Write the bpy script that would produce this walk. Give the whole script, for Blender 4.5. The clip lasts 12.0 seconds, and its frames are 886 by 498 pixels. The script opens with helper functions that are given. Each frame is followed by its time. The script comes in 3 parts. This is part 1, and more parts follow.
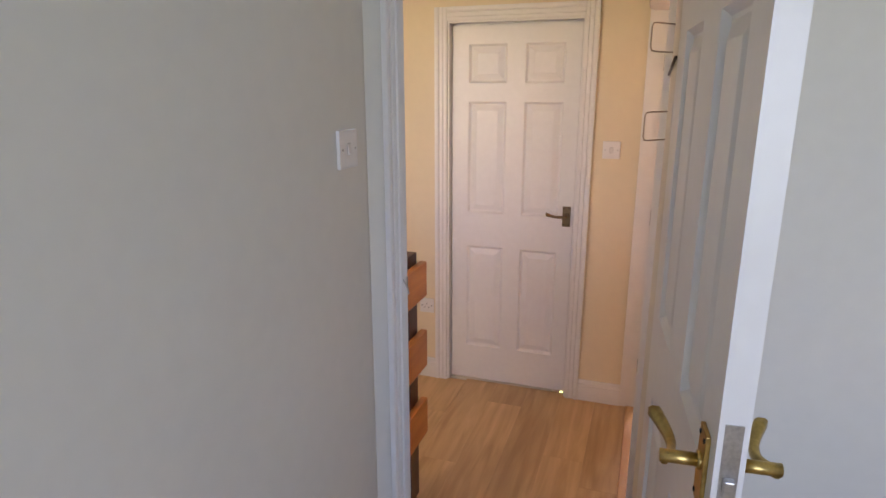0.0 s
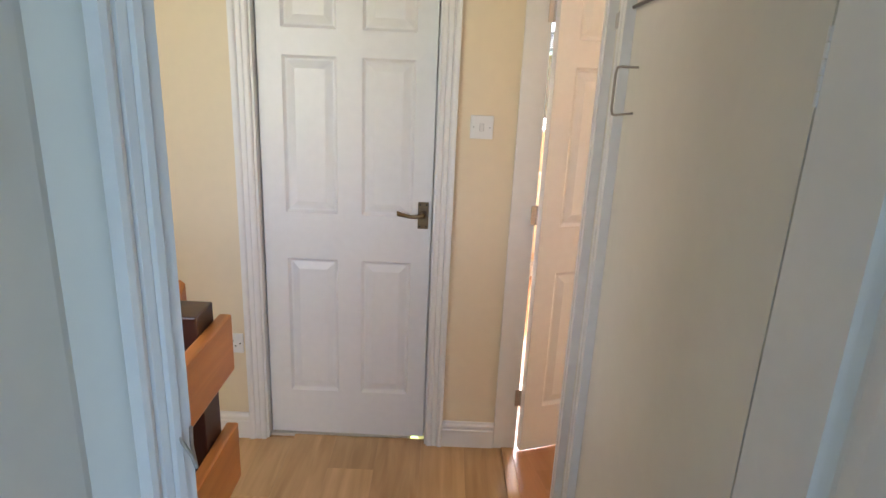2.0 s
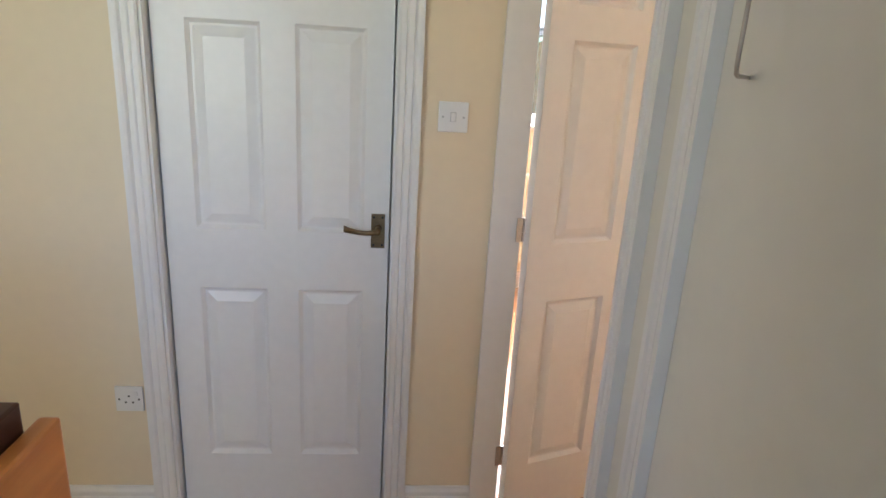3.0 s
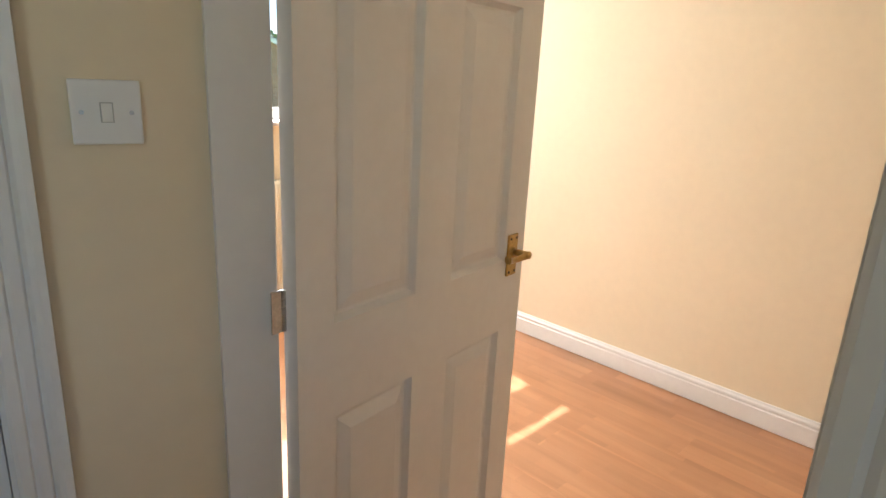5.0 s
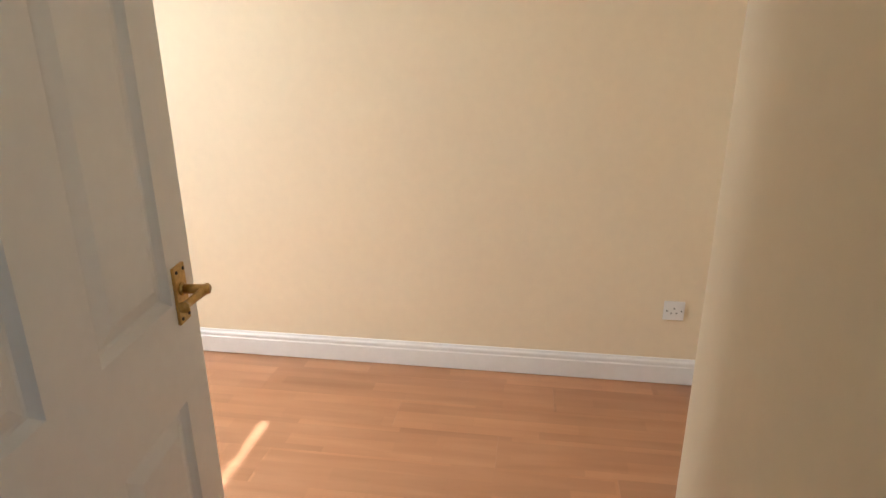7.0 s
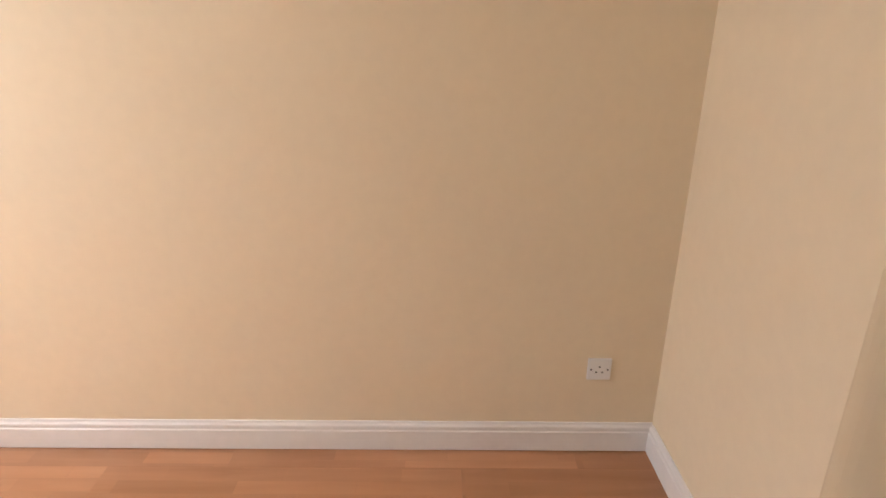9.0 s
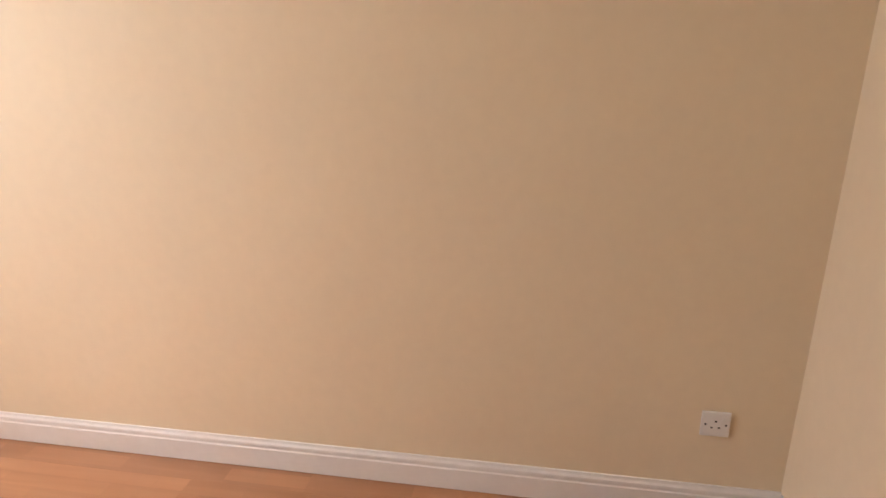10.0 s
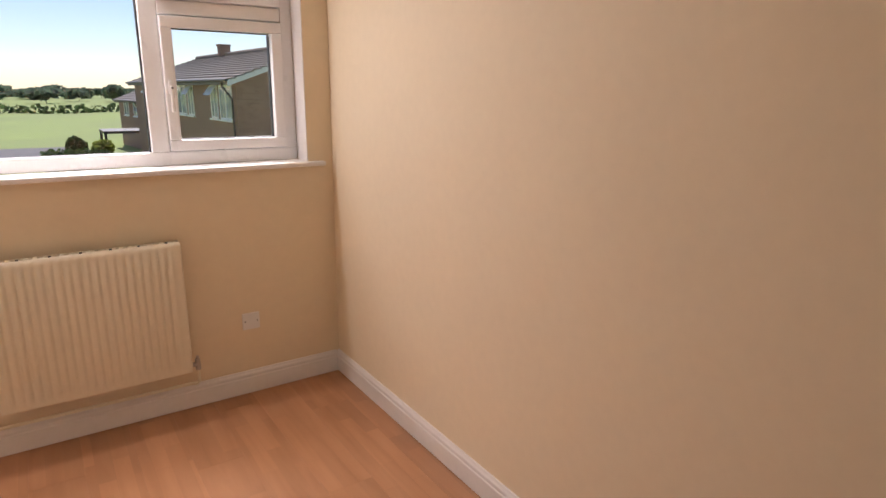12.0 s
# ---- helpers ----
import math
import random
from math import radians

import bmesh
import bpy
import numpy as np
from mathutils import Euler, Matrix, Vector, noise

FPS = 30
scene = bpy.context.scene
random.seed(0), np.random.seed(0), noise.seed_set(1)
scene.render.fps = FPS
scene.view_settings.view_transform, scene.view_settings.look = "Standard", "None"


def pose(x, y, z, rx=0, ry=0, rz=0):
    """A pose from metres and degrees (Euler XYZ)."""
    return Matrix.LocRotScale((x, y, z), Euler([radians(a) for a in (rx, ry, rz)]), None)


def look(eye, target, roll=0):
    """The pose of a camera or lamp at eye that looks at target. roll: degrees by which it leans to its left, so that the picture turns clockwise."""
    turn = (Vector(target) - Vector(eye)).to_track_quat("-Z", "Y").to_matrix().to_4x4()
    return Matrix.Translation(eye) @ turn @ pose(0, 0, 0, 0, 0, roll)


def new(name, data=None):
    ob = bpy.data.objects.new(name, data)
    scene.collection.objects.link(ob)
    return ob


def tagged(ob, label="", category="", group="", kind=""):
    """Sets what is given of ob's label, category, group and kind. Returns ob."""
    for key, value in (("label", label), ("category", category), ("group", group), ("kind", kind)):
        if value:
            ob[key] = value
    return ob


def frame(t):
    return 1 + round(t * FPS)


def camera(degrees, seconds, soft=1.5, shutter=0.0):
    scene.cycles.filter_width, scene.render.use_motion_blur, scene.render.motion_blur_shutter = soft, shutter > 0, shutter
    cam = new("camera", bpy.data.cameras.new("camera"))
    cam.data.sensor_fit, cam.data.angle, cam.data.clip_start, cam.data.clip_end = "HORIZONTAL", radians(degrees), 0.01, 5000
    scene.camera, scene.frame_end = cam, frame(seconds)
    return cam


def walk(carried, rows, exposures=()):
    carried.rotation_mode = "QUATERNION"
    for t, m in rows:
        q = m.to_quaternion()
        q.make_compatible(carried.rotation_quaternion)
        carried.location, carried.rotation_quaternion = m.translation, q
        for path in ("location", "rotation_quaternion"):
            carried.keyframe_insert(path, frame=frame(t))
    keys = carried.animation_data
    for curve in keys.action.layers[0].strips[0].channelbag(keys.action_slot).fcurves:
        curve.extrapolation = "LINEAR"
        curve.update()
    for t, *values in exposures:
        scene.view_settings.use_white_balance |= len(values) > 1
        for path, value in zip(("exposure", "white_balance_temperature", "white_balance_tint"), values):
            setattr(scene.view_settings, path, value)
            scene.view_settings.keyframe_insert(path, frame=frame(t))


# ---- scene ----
cam = camera(72.4, 12.0)
PATH = [
    (0, (1.023, -3.140, 1.672), (0.402, -1.309, 1.161), -0.0),
    (1, (0.864, -2.718, 1.628), (0.529, -0.816, 1.106), 1.2),
    (1.5, (0.781, -2.501, 1.613), (0.628, -0.586, 1.058), 2.0),
    (2, (0.710, -2.300, 1.593), (0.717, -0.385, 1.013), 2.6),
    (2.5, (0.694, -2.047, 1.560), (0.757, -0.136, 0.974), 3.1),
    (2.7, (0.684, -1.934, 1.541), (0.785, -0.024, 0.957), 3.3),
    (4.3, (0.725, -1.193, 1.445), (1.294, 0.659, 0.951), 2.2),
    (4.5, (0.742, -1.106, 1.448), (1.430, 0.701, 0.935), 2.3),
    (4.7, (0.739, -1.046, 1.400), (1.597, 0.705, 0.953), 1.3),
    (5, (0.766, -0.960, 1.446), (1.834, 0.642, 0.903), 2.9),
    (5.5, (0.771, -0.851, 1.456), (2.181, 0.441, 0.874), 1.6),
    (6, (0.775, -0.741, 1.456), (2.412, 0.226, 0.837), 0.6),
    (6.5, (0.838, -0.665, 1.446), (2.572, 0.102, 0.812), 0.4),
    (7, (0.959, -0.614, 1.442), (2.735, 0.049, 0.804), -0.2),
    (7.5, (1.047, -0.603, 1.452), (2.868, -0.075, 0.817), -0.8),
    (7.7, (1.081, -0.586, 1.454), (2.926, -0.135, 0.825), -0.8),
    (9.3, (1.653, -0.516, 1.514), (3.495, -0.151, 0.824), 1.0),
    (9.5, (1.701, -0.515, 1.506), (3.529, -0.075, 0.821), 0.6),
    (10, (1.733, -0.545, 1.484), (3.487, 0.176, 0.847), -0.8),
    (10.2, (1.775, -0.532, 1.480), (3.474, 0.297, 0.886), -0.8),
    (10.5, (1.771, -0.520, 1.526), (3.373, 0.495, 0.988), -0.1),
    (10.8, (1.796, -0.510, 1.547), (3.299, 0.679, 1.045), 1.3),
    (11, (1.814, -0.504, 1.572), (3.237, 0.798, 1.045), 0.9),
    (11.5, (2.014, -0.521, 1.532), (3.090, 1.088, 1.025), 1.0),
    (11.8, (2.126, -0.522, 1.539), (2.984, 1.209, 1.022), 0.7),
    (12, (2.203, -0.499, 1.518), (2.927, 1.295, 1.015), 0.6),
]
EXPOSURES = [
    (0, 2.2, 7100, 39), (0.5, 2.2, 7200, 35), (1.0, 2.35, 6500, 27), (2.0, 2.45, 5900, 19), (2.7, 2.3, 5500, 16), (4.3, 1.55, 6000, 14), (5.5, 1.3, 5300, 6),
    (7.7, 1.12, 5250, 6), (9.3, 0.92, 5700, 17), (10.5, 0.62, 5900, 21), (11.2, 0.3, 6100, 25), (12, 0.05, 6150, 25),
]
walk(cam, [(t, look(eye, target, roll)) for t, eye, target, roll in PATH], EXPOSURES)

MB = pose(0, 0, 0, 0, 0, 12)      # the bedroom stands at 12 degrees to the landing
SUN_DIR = (MB @ Vector((-0.150, -1.0, -1.06))).normalized()

# ---- world, sun, sky ----
world = bpy.data.worlds.new("world")
scene.world = world
world.use_nodes = True
wn = world.node_tree.nodes
sky = wn.new("ShaderNodeTexSky")
sky.sky_type = "NISHITA"
sky.sun_disc = False
sky.sun_elevation = math.asin(-SUN_DIR.z)
sky.sun_rotation = math.atan2(-SUN_DIR.x, -SUN_DIR.y)
sky.dust_density = 0.0
sky.ozone_density = 2.0
wn["Background"].inputs["Strength"].default_value = 0.11
world.node_tree.links.new(sky.outputs[0], wn["Background"].inputs["Color"])

sun_data = bpy.data.lights.new("sun", "SUN")
sun_data.energy = 5.0
sun_data.angle = radians(0.53)
sun_data.color = (1.0, 0.94, 0.84)
sun = new("sun", sun_data)
sun.matrix_world = SUN_DIR.to_track_quat("-Z", "Y").to_matrix().to_4x4()


def stand_in_light(name, x, y, z, w, h, rx, rz, watts, colour):
    """Area lamp added in place of sky light at a window, real or assumed."""
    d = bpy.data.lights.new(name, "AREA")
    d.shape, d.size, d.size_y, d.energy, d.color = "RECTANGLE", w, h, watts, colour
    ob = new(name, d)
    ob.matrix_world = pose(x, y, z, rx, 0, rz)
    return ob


# added fill lamps instead of sky light, tinted warm to colour the bedroom walls
stand_in_light("fill_light_bedroom", 1.95, 2.065, 2.10, 1.05, 0.14, -60, 0, 18, (1.0, 0.93, 0.83))
stand_in_light("fill_light_bedroom_high", 2.30, 2.95, 2.95, 2.4, 1.3, -50, 0, 45, (1.0, 0.93, 0.83))
for name in ("fill_light_bedroom", "fill_light_bedroom_high"):
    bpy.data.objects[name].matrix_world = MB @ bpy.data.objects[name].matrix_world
stand_in_light("sky_light_first_room", 1.9, -5.30, 1.6, 1.7, 1.1, 90, 0, 7.5, (0.44, 0.70, 1.0))
# warm fill lamp added to brighten the landing; no stair window is known
stand_in_light("fill_light_stairs", -0.45, -1.90, 1.55, 0.8, 0.9, 90, 0, 1.8, (1.0, 0.88, 0.77))
# lamp added behind the closed door for a glint in its bottom gap
stand_in_light("fill_light_end_room", 0.1, 1.48, 1.96, 0.8, 0.34, -90, 0, 1.2, (0.85, 0.93, 1.0))


# ---- materials ----
def mat(name, colour, rough=0.5, metal=0.0, vary=0.06, grain=(8.0, 60.0), bump=0.0, bump_scale=250.0, spec=0.5):
    """Plain surface with soft stains, fine grain and a little relief."""
    m = bpy.data.materials.new(name)
    m.use_nodes = True
    n, ln = m.node_tree.nodes, m.node_tree.links
    b = n["Principled BSDF"]
    b.inputs["Metallic"].default_value = metal
    b.inputs["Specular IOR Level"].default_value = spec
    tc = n.new("ShaderNodeTexCoord")
    big, fine = n.new("ShaderNodeTexNoise"), n.new("ShaderNodeTexNoise")
    big.inputs["Scale"].default_value, fine.inputs["Scale"].default_value = grain
    big.inputs["Detail"].default_value = 4
    for t in (big, fine):
        ln.new(tc.outputs["Object"], t.inputs["Vector"])
    add = n.new("ShaderNodeMath")
    add.operation = "ADD"
    ln.new(big.outputs["Fac"], add.inputs[0])
    ln.new(fine.outputs["Fac"], add.inputs[1])
    ramp = n.new("ShaderNodeMapRange")
    ramp.inputs["From Min"].default_value, ramp.inputs["From Max"].default_value = 0.6, 1.4
    ramp.inputs["To Min"].default_value, ramp.inputs["To Max"].default_value = 1 - vary, 1 + vary
    ln.new(add.outputs[0], ramp.inputs["Value"])
    mul = n.new("ShaderNodeVectorMath")
    mul.operation = "SCALE"
    mul.inputs[0].default_value = colour
    ln.new(ramp.outputs[0], mul.inputs["Scale"])
    ln.new(mul.outputs[0], b.inputs["Base Color"])
    rr = n.new("ShaderNodeMapRange")
    rr.inputs["To Min"].default_value, rr.inputs["To Max"].default_value = max(rough - 0.08, 0.02), min(rough + 0.08, 1)
    ln.new(big.outputs["Fac"], rr.inputs["Value"])
    ln.new(rr.outputs[0], b.inputs["Roughness"])
    if bump:
        t = n.new("ShaderNodeTexNoise")
        t.inputs["Scale"].default_value = bump_scale
        t.inputs["Detail"].default_value = 3
        ln.new(tc.outputs["Object"], t.inputs["Vector"])
        bp = n.new("ShaderNodeBump")
        bp.inputs["Strength"].default_value, bp.inputs["Distance"].default_value = bump, 0.002
        ln.new(t.outputs["Fac"], bp.inputs["Height"])
        ln.new(bp.outputs[0], b.inputs["Normal"])
    return m


def wood(name, dark, light, rough, along, strips=0.0, per=0.12, stretch=14.0, scale=9.0):
    """Grain that runs along one axis; strips: width of the blocks printed on a laminate board."""
    m = bpy.data.materials.new(name)
    m.use_nodes = True
    n, ln = m.node_tree.nodes, m.node_tree.links
    b = n["Principled BSDF"]
    b.inputs["Roughness"].default_value = rough
    tc, info = n.new("ShaderNodeTexCoord"), n.new("ShaderNodeObjectInfo")
    shift = n.new("ShaderNodeVectorMath")
    shift.operation = "SCALE"
    shift.inputs[0].default_value = (31.0, 17.0, 23.0)
    ln.new(info.outputs["Random"], shift.inputs["Scale"])
    place = n.new("ShaderNodeVectorMath")
    ln.new(tc.outputs["Object"], place.inputs[0])
    ln.new(shift.outputs[0], place.inputs[1])
    mp = n.new("ShaderNodeMapping")
    s = [stretch, stretch, stretch]
    s["xyz".index(along)] = 1.0
    mp.inputs["Scale"].default_value = s
    ln.new(place.outputs[0], mp.inputs["Vector"])
    g = n.new("ShaderNodeTexNoise")
    g.inputs["Scale"].default_value, g.inputs["Detail"].default_value, g.inputs["Distortion"].default_value = scale / 5, 6, 0.5
    ln.new(mp.outputs[0], g.inputs["Vector"])
    big = n.new("ShaderNodeTexNoise")
    big.inputs["Scale"].default_value = 2.2
    ln.new(place.outputs[0], big.inputs["Vector"])
    mixf = n.new("ShaderNodeMath")
    mixf.operation = "MULTIPLY_ADD"
    ln.new(g.outputs["Fac"], mixf.inputs[0])
    mixf.inputs[1].default_value = 0.75
    sc = n.new("ShaderNodeMath")
    sc.operation = "MULTIPLY"
    sc.inputs[1].default_value = 0.35
    ln.new(big.outputs["Fac"], sc.inputs[0])
    ln.new(sc.outputs[0], mixf.inputs[2])
    ramp = n.new("ShaderNodeValToRGB")
    ramp.color_ramp.elements[0].position, ramp.color_ramp.elements[1].position = 0.35, 0.75
    ramp.color_ramp.elements[0].color, ramp.color_ramp.elements[1].color = (*dark, 1), (*light, 1)
    ln.new(mixf.outputs[0], ramp.inputs[0])
    col = ramp.outputs[0]
    tone = n.new("ShaderNodeMapRange")
    tone.inputs["To Min"].default_value, tone.inputs["To Max"].default_value = 1 - per, 1 + per
    ln.new(info.outputs["Random"], tone.inputs["Value"])
    fac = tone.outputs[0]
    if strips:
        br = n.new("ShaderNodeTexBrick")
        br.offset, br.inputs["Scale"].default_value = 0.37, 1.0
        br.inputs["Brick Width"].default_value, br.inputs["Row Height"].default_value = 0.42, strips
        br.inputs["Mortar Size"].default_value, br.inputs["Bias"].default_value = 0.0006, 0.0
        br.inputs["Color1"].default_value, br.inputs["Color2"].default_value = (0.87, 0.87, 0.87, 1), (1.07, 1.07, 1.07, 1)
        br.inputs["Mortar"].default_value = (0.88, 0.88, 0.88, 1)
        turn = n.new("ShaderNodeMapping")
        if along == "y":
            turn.inputs["Rotation"].default_value = (0, 0, radians(90))
        ln.new(place.outputs[0], turn.inputs["Vector"])
        ln.new(turn.outputs[0], br.inputs["Vector"])
        mm = n.new("ShaderNodeMath")
        mm.operation = "MULTIPLY"
        ln.new(br.outputs["Color"], mm.inputs[0])
        ln.new(fac, mm.inputs[1])
        fac = mm.outputs[0]
    v = n.new("ShaderNodeVectorMath")
    v.operation = "SCALE"
    ln.new(col, v.inputs[0])
    ln.new(fac, v.inputs["Scale"])
    ln.new(v.outputs[0], b.inputs["Base Color"])
    bp = n.new("ShaderNodeBump")
    bp.inputs["Strength"].default_value, bp.inputs["Distance"].default_value = 0.06, 0.001
    ln.new(g.outputs["Fac"], bp.inputs["Height"])
    ln.new(bp.outputs[0], b.inputs["Normal"])
    return m


CREAM = mat("cream_emulsion", (0.80, 0.685, 0.50), 0.62, vary=0.025, grain=(1.2, 25), bump=0.05, bump_scale=160, spec=0.3)
PALE = mat("pale_emulsion", (0.76, 0.73, 0.66), 0.6, vary=0.025, grain=(1.2, 25), bump=0.05, bump_scale=160, spec=0.3)
CEIL = mat("ceiling_white", (0.82, 0.81, 0.77), 0.8, vary=0.03, bump=0.1)
GLOSS = mat("white_gloss_paint", (0.80, 0.785, 0.77), 0.34, vary=0.03, grain=(3, 30), bump=0.05, bump_scale=60)
PLASTIC = mat("white_plastic", (0.80, 0.79, 0.77), 0.35, vary=0.015)
UPVC = mat("white_upvc", (0.84, 0.84, 0.84), 0.3, vary=0.02)
ENAMEL = mat("radiator_enamel", (0.82, 0.76, 0.60), 0.35, vary=0.03, grain=(3, 40))
BRASS = mat("aged_brass", (0.52, 0.36, 0.13), 0.32, metal=1.0, vary=0.25, grain=(25, 150))
BRONZE = mat("dull_bronze", (0.20, 0.145, 0.085), 0.42, metal=1.0, vary=0.25, grain=(25, 150))
STEEL = mat("worn_steel", (0.50, 0.49, 0.48), 0.35, metal=1.0, vary=0.2, grain=(30, 200))
DARK = mat("dark_recess", (0.02, 0.02, 0.02), 0.7, vary=0.1)
GREY = mat("grey_plastic_shadow_line", (0.45, 0.44, 0.43), 0.5, vary=0.02)
RUBBER = mat("black_gasket", (0.03, 0.03, 0.032), 0.55, vary=0.1)
WIRE = mat("brown_wire", (0.42, 0.36, 0.31), 0.4, metal=0.3, vary=0.1)
WIRE_DARK = mat("dark_brown_rail", (0.12, 0.085, 0.065), 0.4, metal=0.3, vary=0.1)
OAK = wood("oak_laminate", (0.40, 0.245, 0.11), (0.66, 0.44, 0.23), 0.36, "y", per=0.13, stretch=11, scale=11)
BEECH = wood("beech_laminate", (0.40, 0.19, 0.088), (0.53, 0.272, 0.14), 0.30, "y", strips=0.0645, per=0.05, stretch=10, scale=7)
PINE = wood("varnished_pine", (0.42, 0.135, 0.03), (0.66, 0.27, 0.07), 0.28, "y", per=0.10, stretch=12, scale=10)
PINE_UP = wood("varnished_pine_slope", (0.40, 0.13, 0.03), (0.60, 0.24, 0.06), 0.28, "y", per=0.06)
MAHOG = wood("dark_mahogany", (0.022, 0.007, 0.005), (0.075, 0.022, 0.014), 0.3, "z", per=0.05)
TRIM_OAK = wood("oak_threshold", (0.38, 0.20, 0.08), (0.58, 0.35, 0.16), 0.35, "y", per=0.03)

glass = bpy.data.materials.new("window_glass")
glass.use_nodes = True
gb = glass.node_tree.nodes["Principled BSDF"]
gb.inputs["Roughness"].default_value = 0.0
gb.inputs["IOR"].default_value = 1.45
gb.inputs["Transmission Weight"].default_value = 1.0
gb.inputs["Base Color"].default_value = (0.97, 0.99, 0.98, 1)


# ---- mesh helpers ----
def part(name, bm, material, parent=None, label="", smooth=False):
    me = bpy.data.meshes.new(name)
    bmesh.ops.recalc_face_normals(bm, faces=bm.faces)
    if smooth:
        for f in bm.faces:
            f.smooth = True
    bm.to_mesh(me)
    bm.free()
    me.materials.append(material)
    ob = new(name, me)
    ob.parent = parent
    if label:
        tagged(ob, label)
    return ob


def box(bm, x0, x1, y0, y1, z0, z1, bevel=0.0):
    vs = [bm.verts.new((x, y, z)) for z in (z0, z1) for y in (y0, y1) for x in (x0, x1)]
    fs = [bm.faces.new([vs[i] for i in q]) for q in ((0, 2, 3, 1), (4, 5, 7, 6), (0, 1, 5, 4), (2, 6, 7, 3), (0, 4, 6, 2), (1, 3, 7, 5))]
    if bevel:
        es = list({e for f in fs for e in f.edges})
        bmesh.ops.bevel(bm, geom=es, offset=bevel, segments=2, affect="EDGES", profile=0.6)


def solid(*boxes, bevel=0.0):
    bm = bmesh.new()
    for b in boxes:
        box(bm, *b, bevel=bevel)
    return bm


def prism(bm, pts, z0, z1):
    """Upright prism over a plan outline."""
    lo = [bm.verts.new((x, y, z0)) for x, y in pts]
    hi = [bm.verts.new((x, y, z1)) for x, y in pts]
    bm.faces.new(lo[::-1])
    bm.faces.new(hi)
    k = len(pts)
    for i in range(k):
        bm.faces.new((lo[i], lo[(i + 1) % k], hi[(i + 1) % k], hi[i]))


def sweep(bm, prof, a, b, side, up):
    """A moulding from a to b: prof gives (out, height) along side and up."""
    a, b, side, up = Vector(a), Vector(b), Vector(side), Vector(up)
    ends = [[bm.verts.new(p + side * u + up * v) for u, v in prof] for p in (a, b)]
    k = len(prof)
    for i in range(k):
        bm.faces.new((ends[0][i], ends[0][(i + 1) % k], ends[1][(i + 1) % k], ends[1][i]))
    bm.faces.new(ends[0][::-1])
    bm.faces.new(ends[1])


def rod(bm, pts, r, seg=8):
    """A round bar through the points."""
    pts = [Vector(p) for p in pts]
    rings = []
    for i, p in enumerate(pts):
        d = (pts[min(i + 1, len(pts) - 1)] - pts[max(i - 1, 0)]).normalized()
        u = d.orthogonal().normalized() if i == 0 else (u - d * u.dot(d)).normalized()
        w = d.cross(u)
        rings.append([bm.verts.new(p + (u * math.cos(2 * math.pi * k / seg) + w * math.sin(2 * math.pi * k / seg)) * r) for k in range(seg)])
    for a, b in zip(rings, rings[1:]):
        for k in range(seg):
            bm.faces.new((a[k], a[(k + 1) % seg], b[(k + 1) % seg], b[k]))
    bm.faces.new(rings[0][::-1])
    bm.faces.new(rings[-1])


def thing(name, label, category, m=None, group="", kind=""):
    ob = new(name)
    ob.matrix_world = m or Matrix()
    return tagged(ob, label, category, group, kind)


def structure(name, bm, material, label, category):
    return tagged(part(name, bm, material), label, category, "", "structure")


SKIRT = [(0, 0), (0.016, 0), (0.016, 0.082), (0.0125, 0.086), (0.0125, 0.092), (0.015, 0.096), (0.014, 0.104), (0.009, 0.111), (0.006, 0.120), (0, 0.120)]
ARCH = [(0, 0), (0.010, 0), (0.015, 0.006), (0.015, 0.018), (0.010, 0.021), (0.014, 0.027), (0.014, 0.040), (0.009, 0.043), (0.017, 0.050), (0.020, 0.058), (0.020, 0.068), (0, 0.068)]


def in_bedroom(ob):
    ob.matrix_world = MB @ ob.matrix_basis
    return ob


def skirting(name, a, b, side):
    bm = bmesh.new()
    sweep(bm, SKIRT, (*a, 0), (*b, 0), (*side, 0), (0, 0, 1))
    return structure(name, bm, GLOSS, "white gloss moulded skirting board along the wall foot", "skirting board")


# ---- setting: floors ----
H = 2.40
FR = 0.175                        # the first room lies a step above the landing
DY = -0.005                       # set-back of the window and the radiator
structure("floor_landing", solid((-1.15, 0.1, -1.04, 0.03, -0.2, -0.012), (0.1, 1.035, -1.695, 0.03, -0.2, -0.012)), TRIM_OAK, "oak laminate landing floor", "floor")
in_bedroom(structure("floor_bedroom", solid((0.70, 3.45, -1.80, 2.2, -0.22, -0.0165)), TRIM_OAK, "beech laminate bedroom floor", "floor"))
structure("floor_first_room", solid((0.1, 3.6, -5.4, -1.695, -0.2, FR)), OAK, "wooden floor of the first room", "floor")
structure("floor_end_room", solid((-1.15, 0.60, 0.03, 1.55, -0.2, 0.0)), PALE, "pale floor of the room behind the closed door", "floor")
in_bedroom(structure("ceiling_bedroom", solid((0.93, 3.45, -1.75, 2.2, H, H + 0.15)), CEIL, "white plaster bedroom ceiling", "ceiling"))
structure("ceiling", solid((-1.3, 1.10, -5.5, 1.65, H + 0.003, H + 0.15), (1.10, 3.7, -5.5, -1.2, H + 0.003, H + 0.15)), CEIL, "white plaster ceiling", "ceiling")

# ---- setting: walls ----
DX0, DX1 = -0.006, 0.673          # end room doorway
structure("wall_end", solid((-1.15, DX0 - 0.025, 0.0, 0.11, -0.2, H), (DX1 + 0.025, 0.978, 0.0, 0.11, -0.2, H), (DX0 - 0.025, DX1 + 0.025, 0.0, 0.11, 2.01, H)), CREAM, "cream painted plaster wall of the landing", "wall")
structure("wall_over_door", solid((0.99, 1.075, -0.905, -0.012, 2.06, H)), CREAM, "cream plaster over the bedroom door", "wall")
